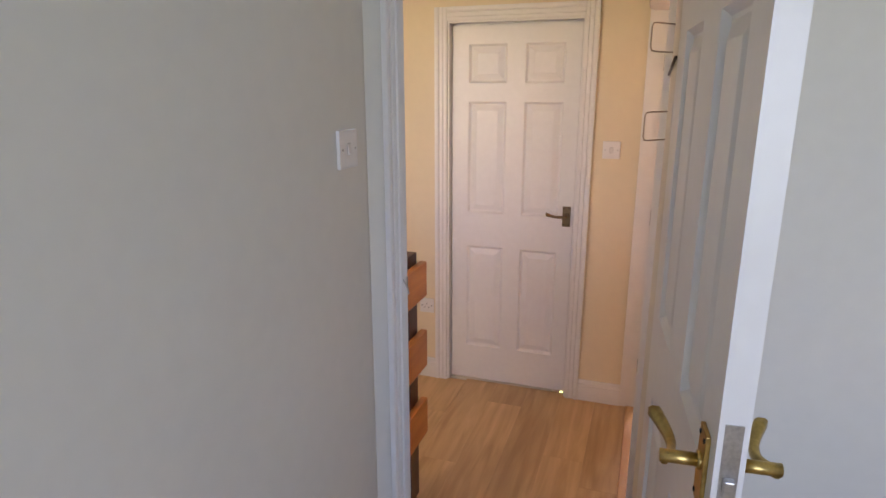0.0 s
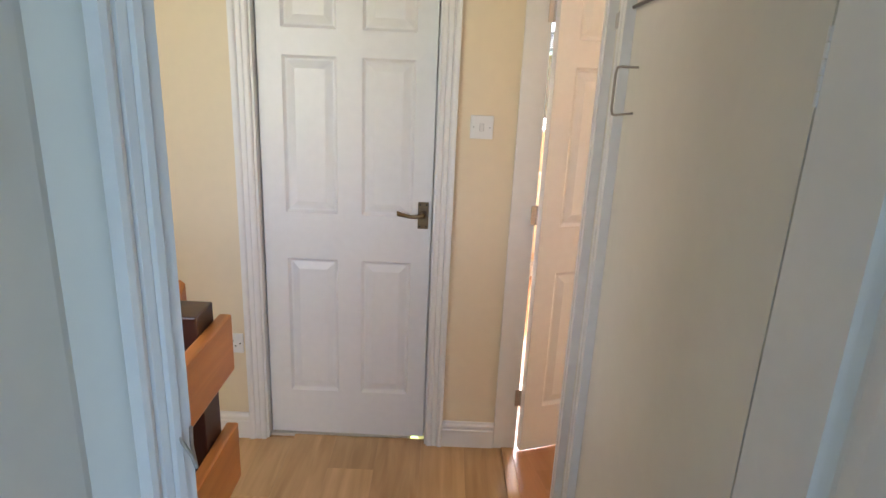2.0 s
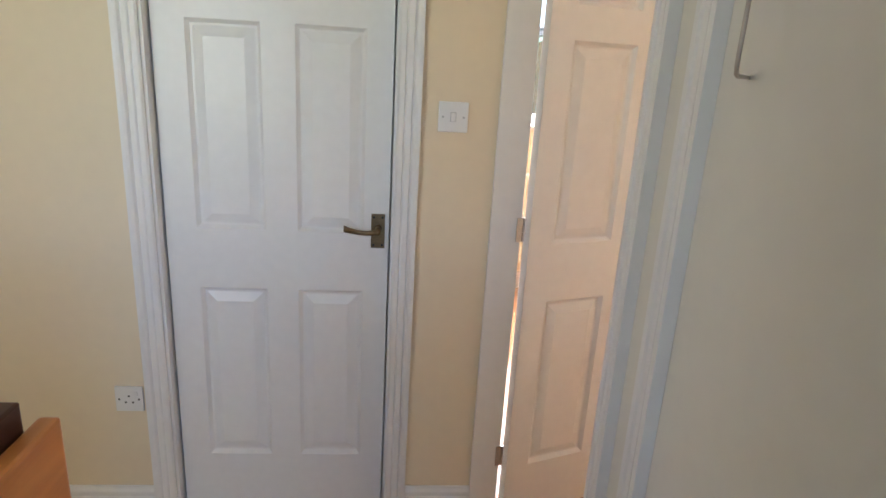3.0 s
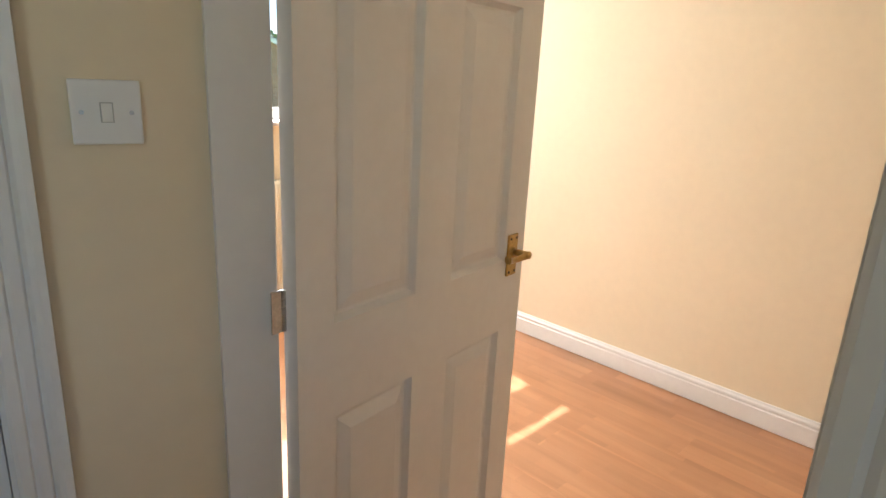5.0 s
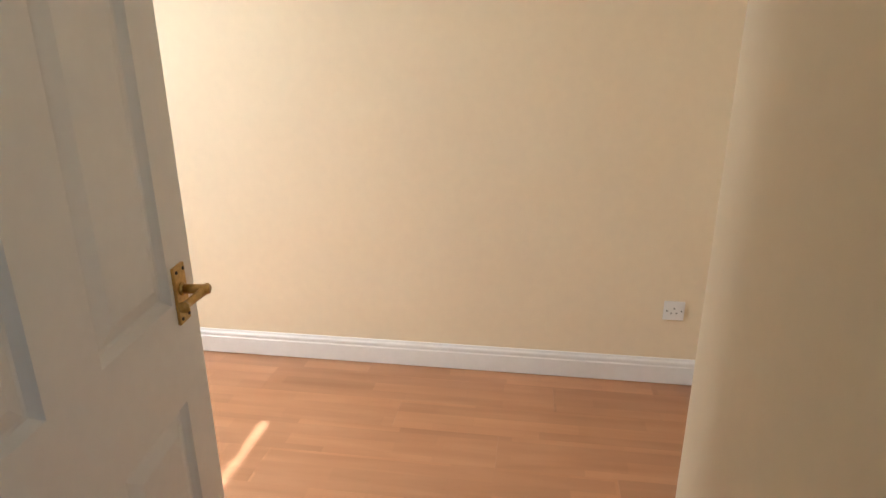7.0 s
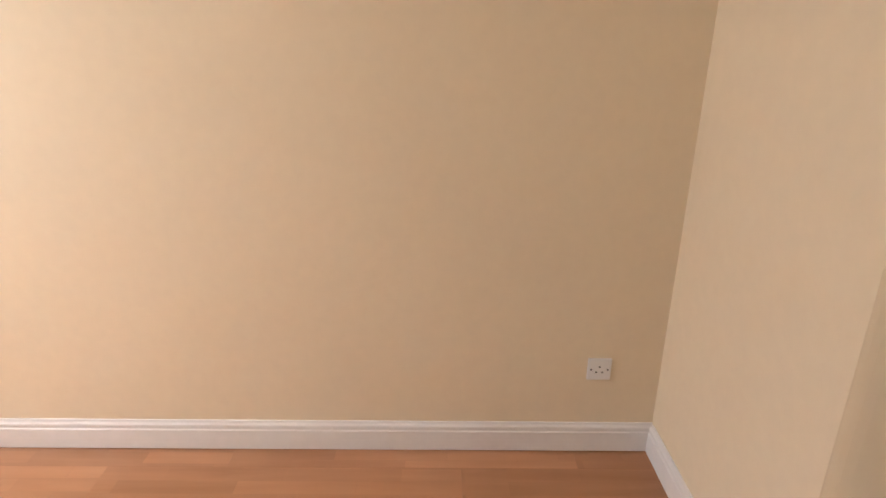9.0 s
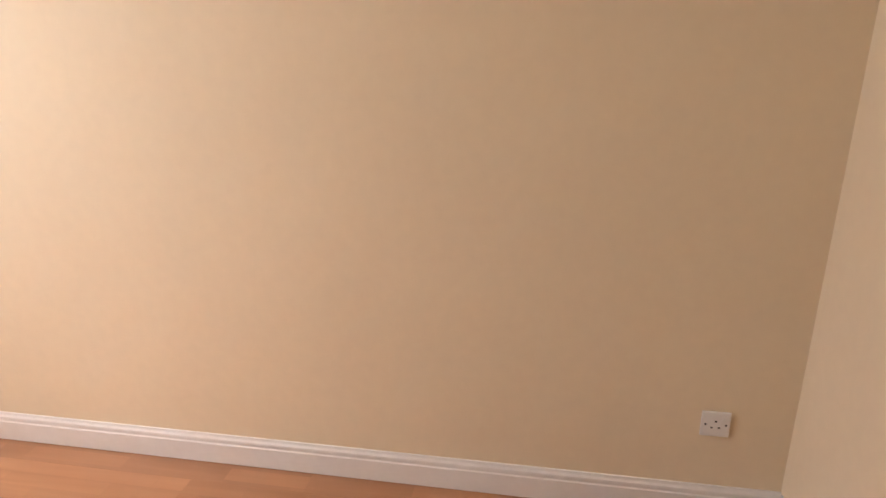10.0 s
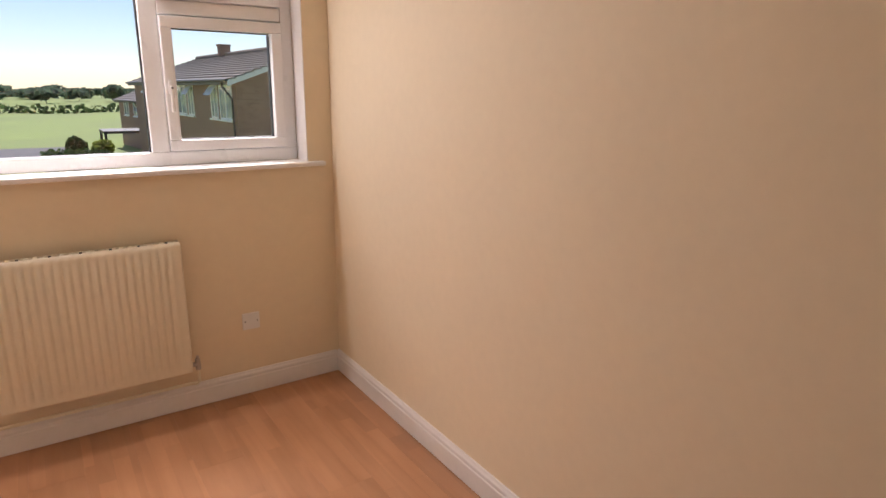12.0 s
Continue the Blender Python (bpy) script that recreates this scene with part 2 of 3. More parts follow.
in_bedroom(structure("wall_bedroom_west", solid((0.935, 1.047, -0.172, 2.2, -0.2, H)), CREAM, "cream painted plaster wall beside the bedroom door", "wall"))
in_bedroom(structure("wall_bedroom_east", solid((3.328, 3.45, -1.80, 2.2, -0.2, H)), CREAM, "long plain cream plaster bedroom wall", "wall"))
WX0, WX1, WZ0, WZ1 = 1.40, 3.192, 1.172, 2.172
WY = 1.980                        # bedroom side of the window wall
in_bedroom(structure("wall_bedroom_north", solid((1.047, WX0, WY, WY + 0.28, -0.2, H), (WX1, 3.328, WY, WY + 0.28, -0.2, H), (WX0, WX1, WY, WY + 0.28, -0.2, WZ0 - 0.025), (WX0, WX1, WY, WY + 0.28, WZ1, H)), CREAM, "cream plaster window wall of the bedroom", "wall"))
in_bedroom(structure("wall_bedroom_south", solid((1.70, 3.328, -1.80, -1.660, -0.2, H)), CREAM, "cream plaster bedroom wall", "wall"))
# short wall inside the bedroom door, with a rounded end
bm = bmesh.new()
ex, ey, rad = 1.728, -1.060, 0.055
arc = [(ex - rad + rad * math.sin(q), ey - rad + rad * math.cos(q)) for q in [k * math.pi / 20 for k in range(11)]]
prism(bm, [(0.93, ey), *arc, (ex, -1.80), (1.0, -1.80), (0.93, -1.42)], -0.2, H)
in_bedroom(structure("wall_short", bm, CREAM, "short cream plaster wall with a rounded corner by the bedroom door", "wall"))
structure("wall_landing_east", solid((1.065, 1.13, -1.696, -0.876, -0.2, H)), PALE, "pale plaster wall between the two doorways", "wall")
structure("wall_first_room_north", solid((1.13, 3.6, -1.685, -1.34, -0.2, H)), PALE, "pale plaster wall of the first room", "wall")
structure("wall_first_room_west", solid((0.22, 0.37, -5.4, -1.80, -0.2, H)), PALE, "pale plaster wall with a light switch", "wall")
structure("wall_first_room_east", solid((3.5, 3.62, -5.4, -1.25, -0.2, H)), PALE, "pale plaster wall of the first room", "wall")
structure("wall_first_room_south", solid((0.22, 1.0, -5.5, -5.35, -0.2, H), (2.8, 3.62, -5.5, -5.35, -0.2, H), (1.0, 2.8, -5.5, -5.35, -0.2, 1.05), (1.0, 2.8, -5.5, -5.35, 2.15, H)), PALE, "pale plaster window wall of the first room", "wall")
structure("wall_landing_west", solid((-1.3, -1.15, -2.4, 1.6, -2.6, H)), CREAM, "cream plaster stair wall", "wall")
# the opening is made up, out of view, to go with the stair lamp
structure("wall_stairwell", solid((-1.15, -0.90, -2.1, -1.92, -2.6, H), (0.0, 0.22, -2.1, -1.92, -2.6, H), (-0.90, 0.0, -2.1, -1.92, -2.6, 1.05), (-0.90, 0.0, -2.1, -1.92, 2.05, H), (0.10, 0.20, -1.92, -1.04, -2.6, -0.2)), CREAM, "cream plaster stairwell wall with an assumed, unseen window opening", "wall")
# unseen wall; its added opening sits high to keep sun off the floor
structure("wall_end_room_north", solid((-1.15, -0.35, 1.5, 1.6, -0.2, H), (0.55, 0.70, 1.5, 1.6, -0.2, H), (-0.35, 0.55, 1.5, 1.6, -0.2, 1.78), (-0.35, 0.55, 1.5, 1.6, 2.15, H)), PALE, "unseen end room wall with an added high opening", "wall")

# diagonal doorway into the first room
JL, JR = Vector((0.4265, -1.683)), Vector((1.065, -1.696))
du = Vector((0.42, 0.9075))        # line of the jamb's face
dn = Vector((du.y, -du.x))
bm = bmesh.new()
q0, q1 = JL - du * 0.09, JR
prism(bm, [tuple(q0), tuple(q1), (q1.x, q1.y + 0.1), (q0.x, q0.y + 0.1)], 2.03, H)
prism(bm, [(0.37, -1.80), (0.368, -1.788), tuple(JL - du * 0.03 - dn * 0.006), tuple(JL - du * 0.03 - dn * 0.09), (0.22, -1.72), (0.22, -1.80)], -0.2, H)
structure("wall_diagonal", bm, PALE, "short angled plaster wall round the first doorway", "wall")


# ---- doors ----
def leaf_mesh(w, xs, zs, h=1.975, th=0.035):
    """Six-panel moulded leaf from x = 0 (hinge) to w, faces at y = 0 and y = th, with sunk panels on both."""
    bm = bmesh.new()
    xc, zc = [0, xs[0], xs[1], xs[2], xs[3], w], [0, *zs, h]
    for y, s in ((0.0, 1), (th, -1)):
        for i in range(5):
            for k in range(len(zc) - 1):
                x0, x1, z0, z1 = xc[i], xc[i + 1], zc[k], zc[k + 1]
                if i in (1, 3) and k in (1, 3, 5):
                    rings = []
                    for inset, deep in ((0, 0), (0.004, 0.005), (0.011, 0.0125), (0.017, 0.013), (0.046, 0.003), (0.050, 0.003)):
                        d = y + s * deep
                        rings.append([bm.verts.new(p) for p in ((x0 + inset, d, z0 + inset), (x1 - inset, d, z0 + inset), (x1 - inset, d, z1 - inset), (x0 + inset, d, z1 - inset))])
                    for a, b in zip(rings, rings[1:]):
                        for e in range(4):
                            bm.faces.new((a[e], a[(e + 1) % 4], b[(e + 1) % 4], b[e]))
                    bm.faces.new(rings[-1])
                else:
                    bm.faces.new([bm.verts.new(p) for p in ((x0, y, z0), (x1, y, z0), (x1, y, z1), (x0, y, z1))])
    for q in (((0, 0, 0), (0, th, 0), (0, th, h), (0, 0, h)), ((w, 0, 0), (w, th, 0), (w, th, h), (w, 0, h)), ((0, 0, 0), (w, 0, 0), (w, th, 0), (0, th, 0)), ((0, 0, h), (w, 0, h), (w, th, h), (0, th, h))):
        bm.faces.new([bm.verts.new(p) for p in q])
    bmesh.ops.remove_doubles(bm, verts=bm.verts, dist=0.0004)
    return bm


def lever_handle(door, x, y, out, reach, metal, label):
    """Lever on a back plate on the face at y; out: -1 or 1 away from the leaf; reach: way in which the lever points."""
    bm = solid((x - 0.021, x + 0.021, min(y, y + out * 0.006), max(y, y + out * 0.006), 0.955, 1.063), bevel=0.0015)
    plate = part("backplate", bm, metal, door, label)
    lev = bmesh.new()
    rod(lev, [(x, y + out * 0.004, 1.018), (x, y + out * 0.010, 1.018)], 0.0125, 14)
    rod(lev, [(x, y + out * 0.009, 1.018), (x, y + out * 0.028, 1.018), (x, y + out * 0.056, 1.018)], 0.0088, 14)
    # flattened blade that dips and rises to a curled tip
    prev = None
    for k in range(13):
        f = k / 12
        px, pz = x + reach * (f * 0.106 - 0.006), 1.018 - 0.010 * math.sin(math.pi * f) + 0.008 * f * f
        py, hw, ht = y + out * (0.050 - 0.016 * math.sin(math.pi * f) + 0.004 * f), 0.0095 - 0.003 * math.sin(math.pi * f), 0.0052 + 0.004 * f * f
        ring = [lev.verts.new((px, py + a * ht, pz + b * hw)) for a, b in ((-1, -0.6), (-1, 0.6), (-0.5, 1), (0.5, 1), (1, 0.6), (1, -0.6), (0.5, -1), (-0.5, -1))]
        if prev:
            for e in range(8):
                lev.faces.new((prev[e], prev[(e + 1) % 8], ring[(e + 1) % 8], ring[e]))
        else:
            lev.faces.new(ring[::-1])
        prev = ring
    lev.faces.new(prev)
    part("lever", lev, metal, plate, smooth=True)
    for sx in (-1, 1):
        for sz in (0.965, 1.053):
            s = bmesh.new()
            rod(s, [(x + sx * 0.013, y + out * 0.0055, sz), (x + sx * 0.013, y + out * 0.0075, sz)], 0.0035, 8)
            part("screw", s, DARK, plate)


def butt_hinge(door, z, x=-0.004, y=-0.004, flap=True, material=STEEL):
    bm = bmesh.new()
    for k in range(5):
        rod(bm, [(x, y, z - 0.0375 + k * 0.015 + 0.0006), (x, y, z - 0.0375 + k * 0.015 + 0.0144)], 0.0048, 10)
    if flap:
        box(bm, x - 0.024, x, y - 0.0012, y + 0.0012, z - 0.0375, z + 0.0375)
    part("hinge", bm, material, door)


ZS = (0.207, 0.808, 0.998, 1.595, 1.690, 1.885)
# closed door at the landing's end
door = thing("door_1", "closed white six-panel moulded door with bronze lever handle", "door", pose(0, 0.035, 0.012), kind="structure")
part("leaf", leaf_mesh(0.667, (0.090, 0.295, 0.390, 0.590), ZS), GLOSS, door)
lever_handle(door, 0.634, 0.0, -1, -1, BRONZE, "dull bronze lever handle")
# bedroom door, standing open past a right angle
ANG_B = 19.0
door = thing("door_2", "white six-panel moulded door standing wide open, brass handle", "door", pose(1.091, -0.040, 0.012, 0, 0, ANG_B), kind="structure")
part("leaf", leaf_mesh(0.742, (0.084, 0.308, 0.430, 0.650), ZS), GLOSS, door)
lever_handle(door, 0.682, 0.0, -1, -1, BRASS, "aged brass lever handle")
lever_handle(door, 0.682, 0.035, 1, -1, BRASS, "aged brass lever handle")
for z in (0.25, 1.045, 1.78):
    butt_hinge(door, z, -0.012, 0.020)
# first room's door, open against the wall side
HX, HY, FX, FY = 1.063, -1.703, 1.128, -2.425
door = thing("door_3", "white six-panel moulded door standing open, brass lever handles", "door", pose(HX, HY, FR + 0.012, 0, 0, math.degrees(math.atan2(FY - HY, FX - HX))), kind="structure")
part("leaf", leaf_mesh(0.725, (0.105, 0.300, 0.445, 0.632), ZS), GLOSS, door)
lever_handle(door, 0.676, 0.0, -1, -1, BRASS, "aged brass lever handle")
lever_handle(door, 0.676, 0.035, 1, -1, BRASS, "aged brass lever handle")
bm = solid((0.725, 0.7265, 0.007, 0.028, 0.94, 1.10))
latch = part("latch_plate", bm, STEEL, door, "worn steel latch plate on the door edge")
part("latch_bolt", solid((0.7265, 0.737, 0.011, 0.024, 1.01, 1.03), bevel=0.002), STEEL, latch)
for z in (0.20, 1.42, 1.74):
    butt_hinge(door, z, -0.003, 0.003, False, GLOSS)


# ---- door frames ----
def frame_thing(name, label):
    return thing(name, label, "door frame", kind="structure")


f1 = frame_thing("door_frame_1", "white gloss door lining with moulded architrave")
part("lining", solid((DX0 - 0.028, DX0, -0.004, 0.114, 0, 2.0)), GLOSS, f1)
part("lining", solid((DX1, DX1 + 0.028, -0.004, 0.114, 0, 2.0)), GLOSS, f1)
part("lining", solid((DX0 - 0.028, DX1 + 0.028, -0.004, 0.114, 2.0, 2.028)), GLOSS, f1)
for x, s in ((DX0 - 0.008, -1), (DX1 + 0.008, 1)):
    bm = bmesh.new()
    sweep(bm, ARCH, (x, -0.0035, 0), (x, -0.0035, 2.008 + 0.068), (0, -1, 0), (s, 0, 0))
    part("architrave", bm, GLOSS, f1)
bm = bmesh.new()
sweep(bm, ARCH, (DX0 - 0.009, -0.0035, 2.008), (DX1 + 0.009, -0.0035, 2.008), (0, -1, 0), (0, 0, 1))
part("architrave", bm, GLOSS, f1)
part("door_stop", solid((DX0, DX0 + 0.012, 0.072, 0.10, 0, 2.0), (DX1 - 0.012, DX1, 0.072, 0.10, 0, 2.0), (DX0, DX1, 0.072, 0.10, 1.989, 2.0)), GLOSS, f1)

f2 = frame_thing("door_frame_2", "white painted bedroom door lining and architrave")
part("lining", solid((0.974, 1.069, -0.012, 0.018, 0, 2.05), bevel=0.002), GLOSS, f2)
part("lining", solid((1.0615, 1.134, -0.876, -0.848, 0, 2.05)), GLOSS, f2)
part("lining", solid((0.985, 1.080, -0.905, -0.012, 2.022, 2.06)), GLOSS, f2)
bm = bmesh.new()
sweep(bm, ARCH, (1.0645, -0.852, 0), (1.0645, -0.852, 2.10), (-1, 0, 0), (0, -1, 0))
part("architrave", bm, GLOSS, f2)
bm = bmesh.new()
sweep(bm, ARCH, (0.984, -0.01, 2.03), (0.984, -0.95, 2.03), (-1, 0, 0), (0, 0, 1))
part("architrave", bm, GLOSS, f2)

f3 = frame_thing("door_frame_3", "white painted diagonal door frame with grooved architrave")
bm = bmesh.new()
sweep(bm, [(u, v * 0.76) for u, v in ARCH], (*(JL - du * 0.022), 0), (*(JL - du * 0.022), 2.09), (dn.x, dn.y, 0), (-du.x, -du.y, 0))
part("architrave", bm, GLOSS, f3)
bm = bmesh.new()
p0, p1 = JL - du * 0.030, JL
prism(bm, [tuple(p0), tuple(p1), tuple(p1 - dn * 0.10), tuple(p0 - dn * 0.10)], 0, 2.03)
part("lining", bm, GLOSS, f3)
bm = bmesh.new()
prism(bm, [tuple(JL), tuple(JR), (JR.x, JR.y + 0.1), (JL.x, JL.y + 0.1)], 2.0, 2.03)
part("lining", bm, GLOSS, f3)
bm = bmesh.new()
sweep(bm, ARCH, (1.0645, -0.985, 0), (1.0645, -0.985, 2.10), (-1, 0, 0), (0, -1, 0))
part("architrave", bm, GLOSS, f3)
# hooked keep on the latch side
kp = JL - du * 0.022 + dn * 0.012
bm = bmesh.new()
rod(bm, [(kp.x - du.x * 0.008, kp.y - du.y * 0.008, 1.185), (kp.x + dn.x * 0.012, kp.y + dn.y * 0.012, 1.155), (kp.x + du.x * 0.004 + dn.x * 0.014, kp.y + dn.y * 0.014, 1.142), (kp.x + du.x * 0.010, kp.y + du.y * 0.010, 1.160), (kp.x + du.x * 0.011, kp.y + du.y * 0.011, 1.185)], 0.0022, 8)
part("keep", bm, STEEL, f3, "small bent steel keep")

# ---- skirting ----
skirting("baseboard", (-1.15, 0), (DX0 - 0.077, 0), (0, -1))
skirting("baseboard", (DX1 + 0.077, 0), (0.973, 0), (0, -1))
in_bedroom(skirting("baseboard", (3.328, -1.66), (3.328, WY), (-1, 0)))
in_bedroom(skirting("baseboard", (1.047, WY), (3.312, WY), (0, -1)))
in_bedroom(skirting("baseboard", (ex, -1.66), (3.312, -1.66), (0, 1)))
structure("threshold_strip", solid((1.010, 1.060, -0.846, -0.014, 0.0, 0.009), bevel=0.004), TRIM_OAK, "rounded oak threshold strip between the two floors", "threshold")


# ---- wall plates ----
def wall_plate(name, m, label, category, rocker=False, sockets=False, screws=True, w=0.086):
    """Plate in the xz plane, facing -y, about its middle."""
    ob = thing(name, label, category, m)
    part("plate", solid((-w / 2, w / 2, -0.009, 0.0, -0.043, 0.043), bevel=0.0025), PLASTIC, ob)
    if screws:
        for sx in (-1, 1):
            s = bmesh.new()
            rod(s, [(sx * 0.0302, -0.0085, 0), (sx * 0.0302, -0.0102, 0)], 0.0032, 10)
            part("screw", s, STEEL if rocker else DARK, ob)
    if rocker:
        r = bmesh.new()
        prism(r, [(-0.0065, 0.0), (-0.0065, 0.017), (0.0065, 0.017), (0.0065, 0.0)], -0.012, 0.012)
        for v in r.verts:
            v.co = Vector((v.co.x, -0.0085 - (0.006 if v.co.y < 0.01 and v.co.z < 0 else 0.001 if v.co.y < 0.01 else -0.004), v.co.z))
        part("rocker", r, PLASTIC, ob)
        # grey slip round the rocker; the gap's shade is put in as colour
        part("rocker_gap", solid((-0.0082, 0.0082, -0.0093, -0.0085, -0.0135, 0.0135)), GREY, ob)
    if sockets:
        for sx, sz in ((0, 0.011), (-0.011, -0.011), (0.011, -0.011)):
            part("pin_hole", solid((sx - 0.003, sx + 0.003, -0.0095, -0.0085, sz - 0.0028, sz + 0.0028)), DARK, ob)
        part("switch", solid((0.017, 0.027, -0.012, -0.0085, 0.012, 0.028), bevel=0.001), PLASTIC, ob)
    return ob


wall_plate("light_switch", pose(0.842, -0.0005, 1.379), "white square light switch on the cream landing wall", "light switch", rocker=True)
wall_plate("light_switch", pose(0.3705, -1.903, 1.541, 0, 0, 90), "white light switch on the pale wall beside the architrave", "light switch", rocker=True)
in_bedroom(wall_plate("light_switch", pose(1.172, ey + 0.0006, 1.397, 0, 0, 180), "white light switch on the short bedroom wall", "light switch", rocker=True))
in_bedroom(wall_plate("socket", pose(3.3275, -1.433, 0.352, 0, 0, -90), "white single power socket on the cream bedroom wall", "socket", sockets=True))
in_bedroom(wall_plate("blanking_plate", pose(2.853, WY - 0.0005, 0.386), "white blanking plate with two screws below the window", "blanking plate"))
wall_plate("socket", pose(-0.138, -0.0005, 0.449), "white power socket beside the closed door", "socket", sockets=True)

# ---- wire pulls on the wall between the doorways ----
for z0, z1 in ((1.778, 1.858), (1.521, 1.605)):
    ob = thing("wire_hook", "brown U-shaped wire hook on the pale wall", "hook", group="wire hooks")
    bm = bmesh.new()
    c = [(1.066, -1.110, z1), (1.014, -1.182, z1), (1.004, -1.196, z1 - 0.002), (1.000, -1.202, z1 - 0.012), (1.000, -1.202, z0 + 0.012), (1.004, -1.196, z0 + 0.002), (1.014, -1.182, z0), (1.066, -1.110, z0)]
    rod(bm, c, 0.0023, 8)
    part("wire", bm, WIRE, ob, smooth=True)
ob = thing("wall_rail", "thin dark brown rail fixed level along the pale wall", "rail")
bm = bmesh.new()
rod(bm, [(1.059, -0.962, 1.713), (1.059, -1.30, 1.725), (1.059, -1.690, 1.738)], 0.0036, 10)
part("bar", bm, WIRE_DARK, ob, smooth=True)
part("bracket", solid((1.050, 1.0655, -0.985, -0.960, 1.682, 1.712), bevel=0.002), GREY, ob, "small grey end bracket")

# ---- balustrade ----
bal = thing("balustrade", "stair balustrade of orange pine boards on a dark mahogany newel", "balustrade")
part("newel_post", solid((0.124, 0.205, -1.135, -1.043, -0.2, 1.066), bevel=0.004), MAHOG, bal, "dark mahogany square newel post")
for z0, z1 in ((0.882, 1.024), (0.582, 0.738), (0.278, 0.438)):
    bm = solid((0.2055, 0.2345, -1.86, -1.010, z0, z1), bevel=0.006)
    part("board", bm, PINE, bal)
bm = bmesh.new()
sweep(bm, [(-0.02, -0.06), (-0.02, 0.055), (-0.01, 0.064), (0.01, 0.064), (0.02, 0.055), (0.02, -0.06)], (0.092, -0.965, 1.02), (0.092, -1.85, 0.37), (1, 0, 0), (0, 0.0, 1))
part("handrail", bm, PINE_UP, bal, "sloping varnished pine handrail")

stairs = thing("staircase", "pale painted stairs that lead down from the landing", "stairs", kind="structure")
for k in range(9):
    y1 = -1.04 - 0.1 * k
    part("step", solid((-1.15, 0.10, y1 - 0.1, y1, -2.6, -0.2 - 0.19 * k)), PALE, stairs)

# ---- bedroom window ----
win = thing("window_1", "white upvc casement window with a top light", "window", MB @ pose(0, DY, 0), kind="structure")
Y0, Y1 = 2.115, 2.185
MX = (2.503, 2.580)


def bar_set(name, boxes, bevel=0.006, material=UPVC, parent=None):
    return part(name, solid(*boxes, bevel=bevel), material, parent or win)


bar_set("window_frame", [(WX0, WX1, Y0, Y1, WZ0, WZ0 + 0.062), (WX0, WX1, Y0, Y1, WZ1 - 0.055, WZ1), (WX0, WX0 + 0.05, Y0, Y1, WZ0 + 0.062, WZ1 - 0.055), (WX1 - 0.058, WX1, Y0, Y1, WZ0 + 0.062, WZ1 - 0.055), (MX[0], MX[1], Y0, Y1, WZ0 + 0.062, WZ1 - 0.055), (MX[1], WX1 - 0.058, Y0, Y1, 1.838, 1.900)])
SX0, SX1 = MX[1] + 0.002, WX1 - 0.060


def sash(z0, z1, edge, name):
    s = bar_set(name, [(SX0, SX1, Y0 - 0.018, Y1 - 0.012, z0, z0 + edge), (SX0, SX1, Y0 - 0.018, Y1 - 0.012, z1 - edge, z1), (SX0, SX0 + edge, Y0 - 0.018, Y1 - 0.012, z0 + edge, z1 - edge), (SX1 - edge, SX1, Y0 - 0.018, Y1 - 0.012, z0 + edge, z1 - edge)])
    g = edge - 0.006
    part("gasket", solid((SX0 + g, SX1 - g, 2.137, 2.165, z0 + g, z0 + edge + 0.004), (SX0 + g, SX1 - g, 2.137, 2.165, z1 - edge - 0.004, z1 - g), (SX0 + g, SX0 + edge + 0.004, 2.137, 2.165, z0 + edge + 0.004, z1 - edge - 0.004), (SX1 - edge - 0.004, SX1 - g, 2.137, 2.165, z0 + edge + 0.004, z1 - edge - 0.004)), RUBBER, s)
    p = part("pane", solid((SX0 + g, SX1 - g, 2.148, 2.152, z0 + g, z1 - g)), glass, s)
    p.visible_shadow = False
    return s


low = sash(WZ0 + 0.066, 1.832, 0.050, "casement")
top = sash(1.902, WZ1 - 0.050, 0.052, "top_light")
p = part("pane", solid((WX0 + 0.045, MX[0] + 0.005, 2.148, 2.152, WZ0 + 0.053, WZ1 - 0.05)), glass, win)
p.visible_shadow = False
part("gasket", solid((MX[0] - 0.006, MX[0] + 0.0005, 2.137, 2.165, WZ0 + 0.064, WZ1 - 0.061), (WX0 + 0.05, MX[0], 2.137, 2.165, WZ0 + 0.0575, WZ0 + 0.064)), RUBBER, win)
bm = solid((2.596, 2.614, 2.089, 2.0975, 1.495, 1.555), bevel=0.003)
box(bm, 2.598, 2.612, 2.066, 2.090, 1.515, 1.529, bevel=0.004)
box(bm, 2.597, 2.611, 2.058, 2.070, 1.415, 1.529, bevel=0.004)
part("handle", bm, UPVC, low)
bm = bmesh.new()
rod(bm, [(2.605, 2.066, 1.522), (2.605, 2.056, 1.522)], 0.005, 10)
part("lock", bm, DARK, low)
bm = solid((2.850, 2.905, 2.082, 2.0975, 1.915, 1.933), bevel=0.003)
box(bm, 2.815, 2.900, 2.066, 2.084, 1.918, 1.931, bevel=0.004)
part("handle", bm, UPVC, top)
in_bedroom(structure("window_sill", solid((WX0 - 0.06, WX1 + 0.09, 1.955 + DY, 2.115 + DY, 1.147, 1.171), bevel=0.007), GLOSS, "white gloss window sill board with rounded nose", "window sill"))
in_bedroom(structure("window_reveal", solid((WX1 - 0.0005, WX1 + 0.004, WY - 0.0005, 2.115 + DY, 1.172, WZ1), (WX0 - 0.004, WX0 + 0.0005, WY - 0.0005, 2.115 + DY, 1.172, WZ1), (WX0, WX1, WY - 0.0005, 2.115 + DY, WZ1 - 0.0005, WZ1 + 0.004)), GLOSS, "white painted plaster window reveal", "window reveal"))

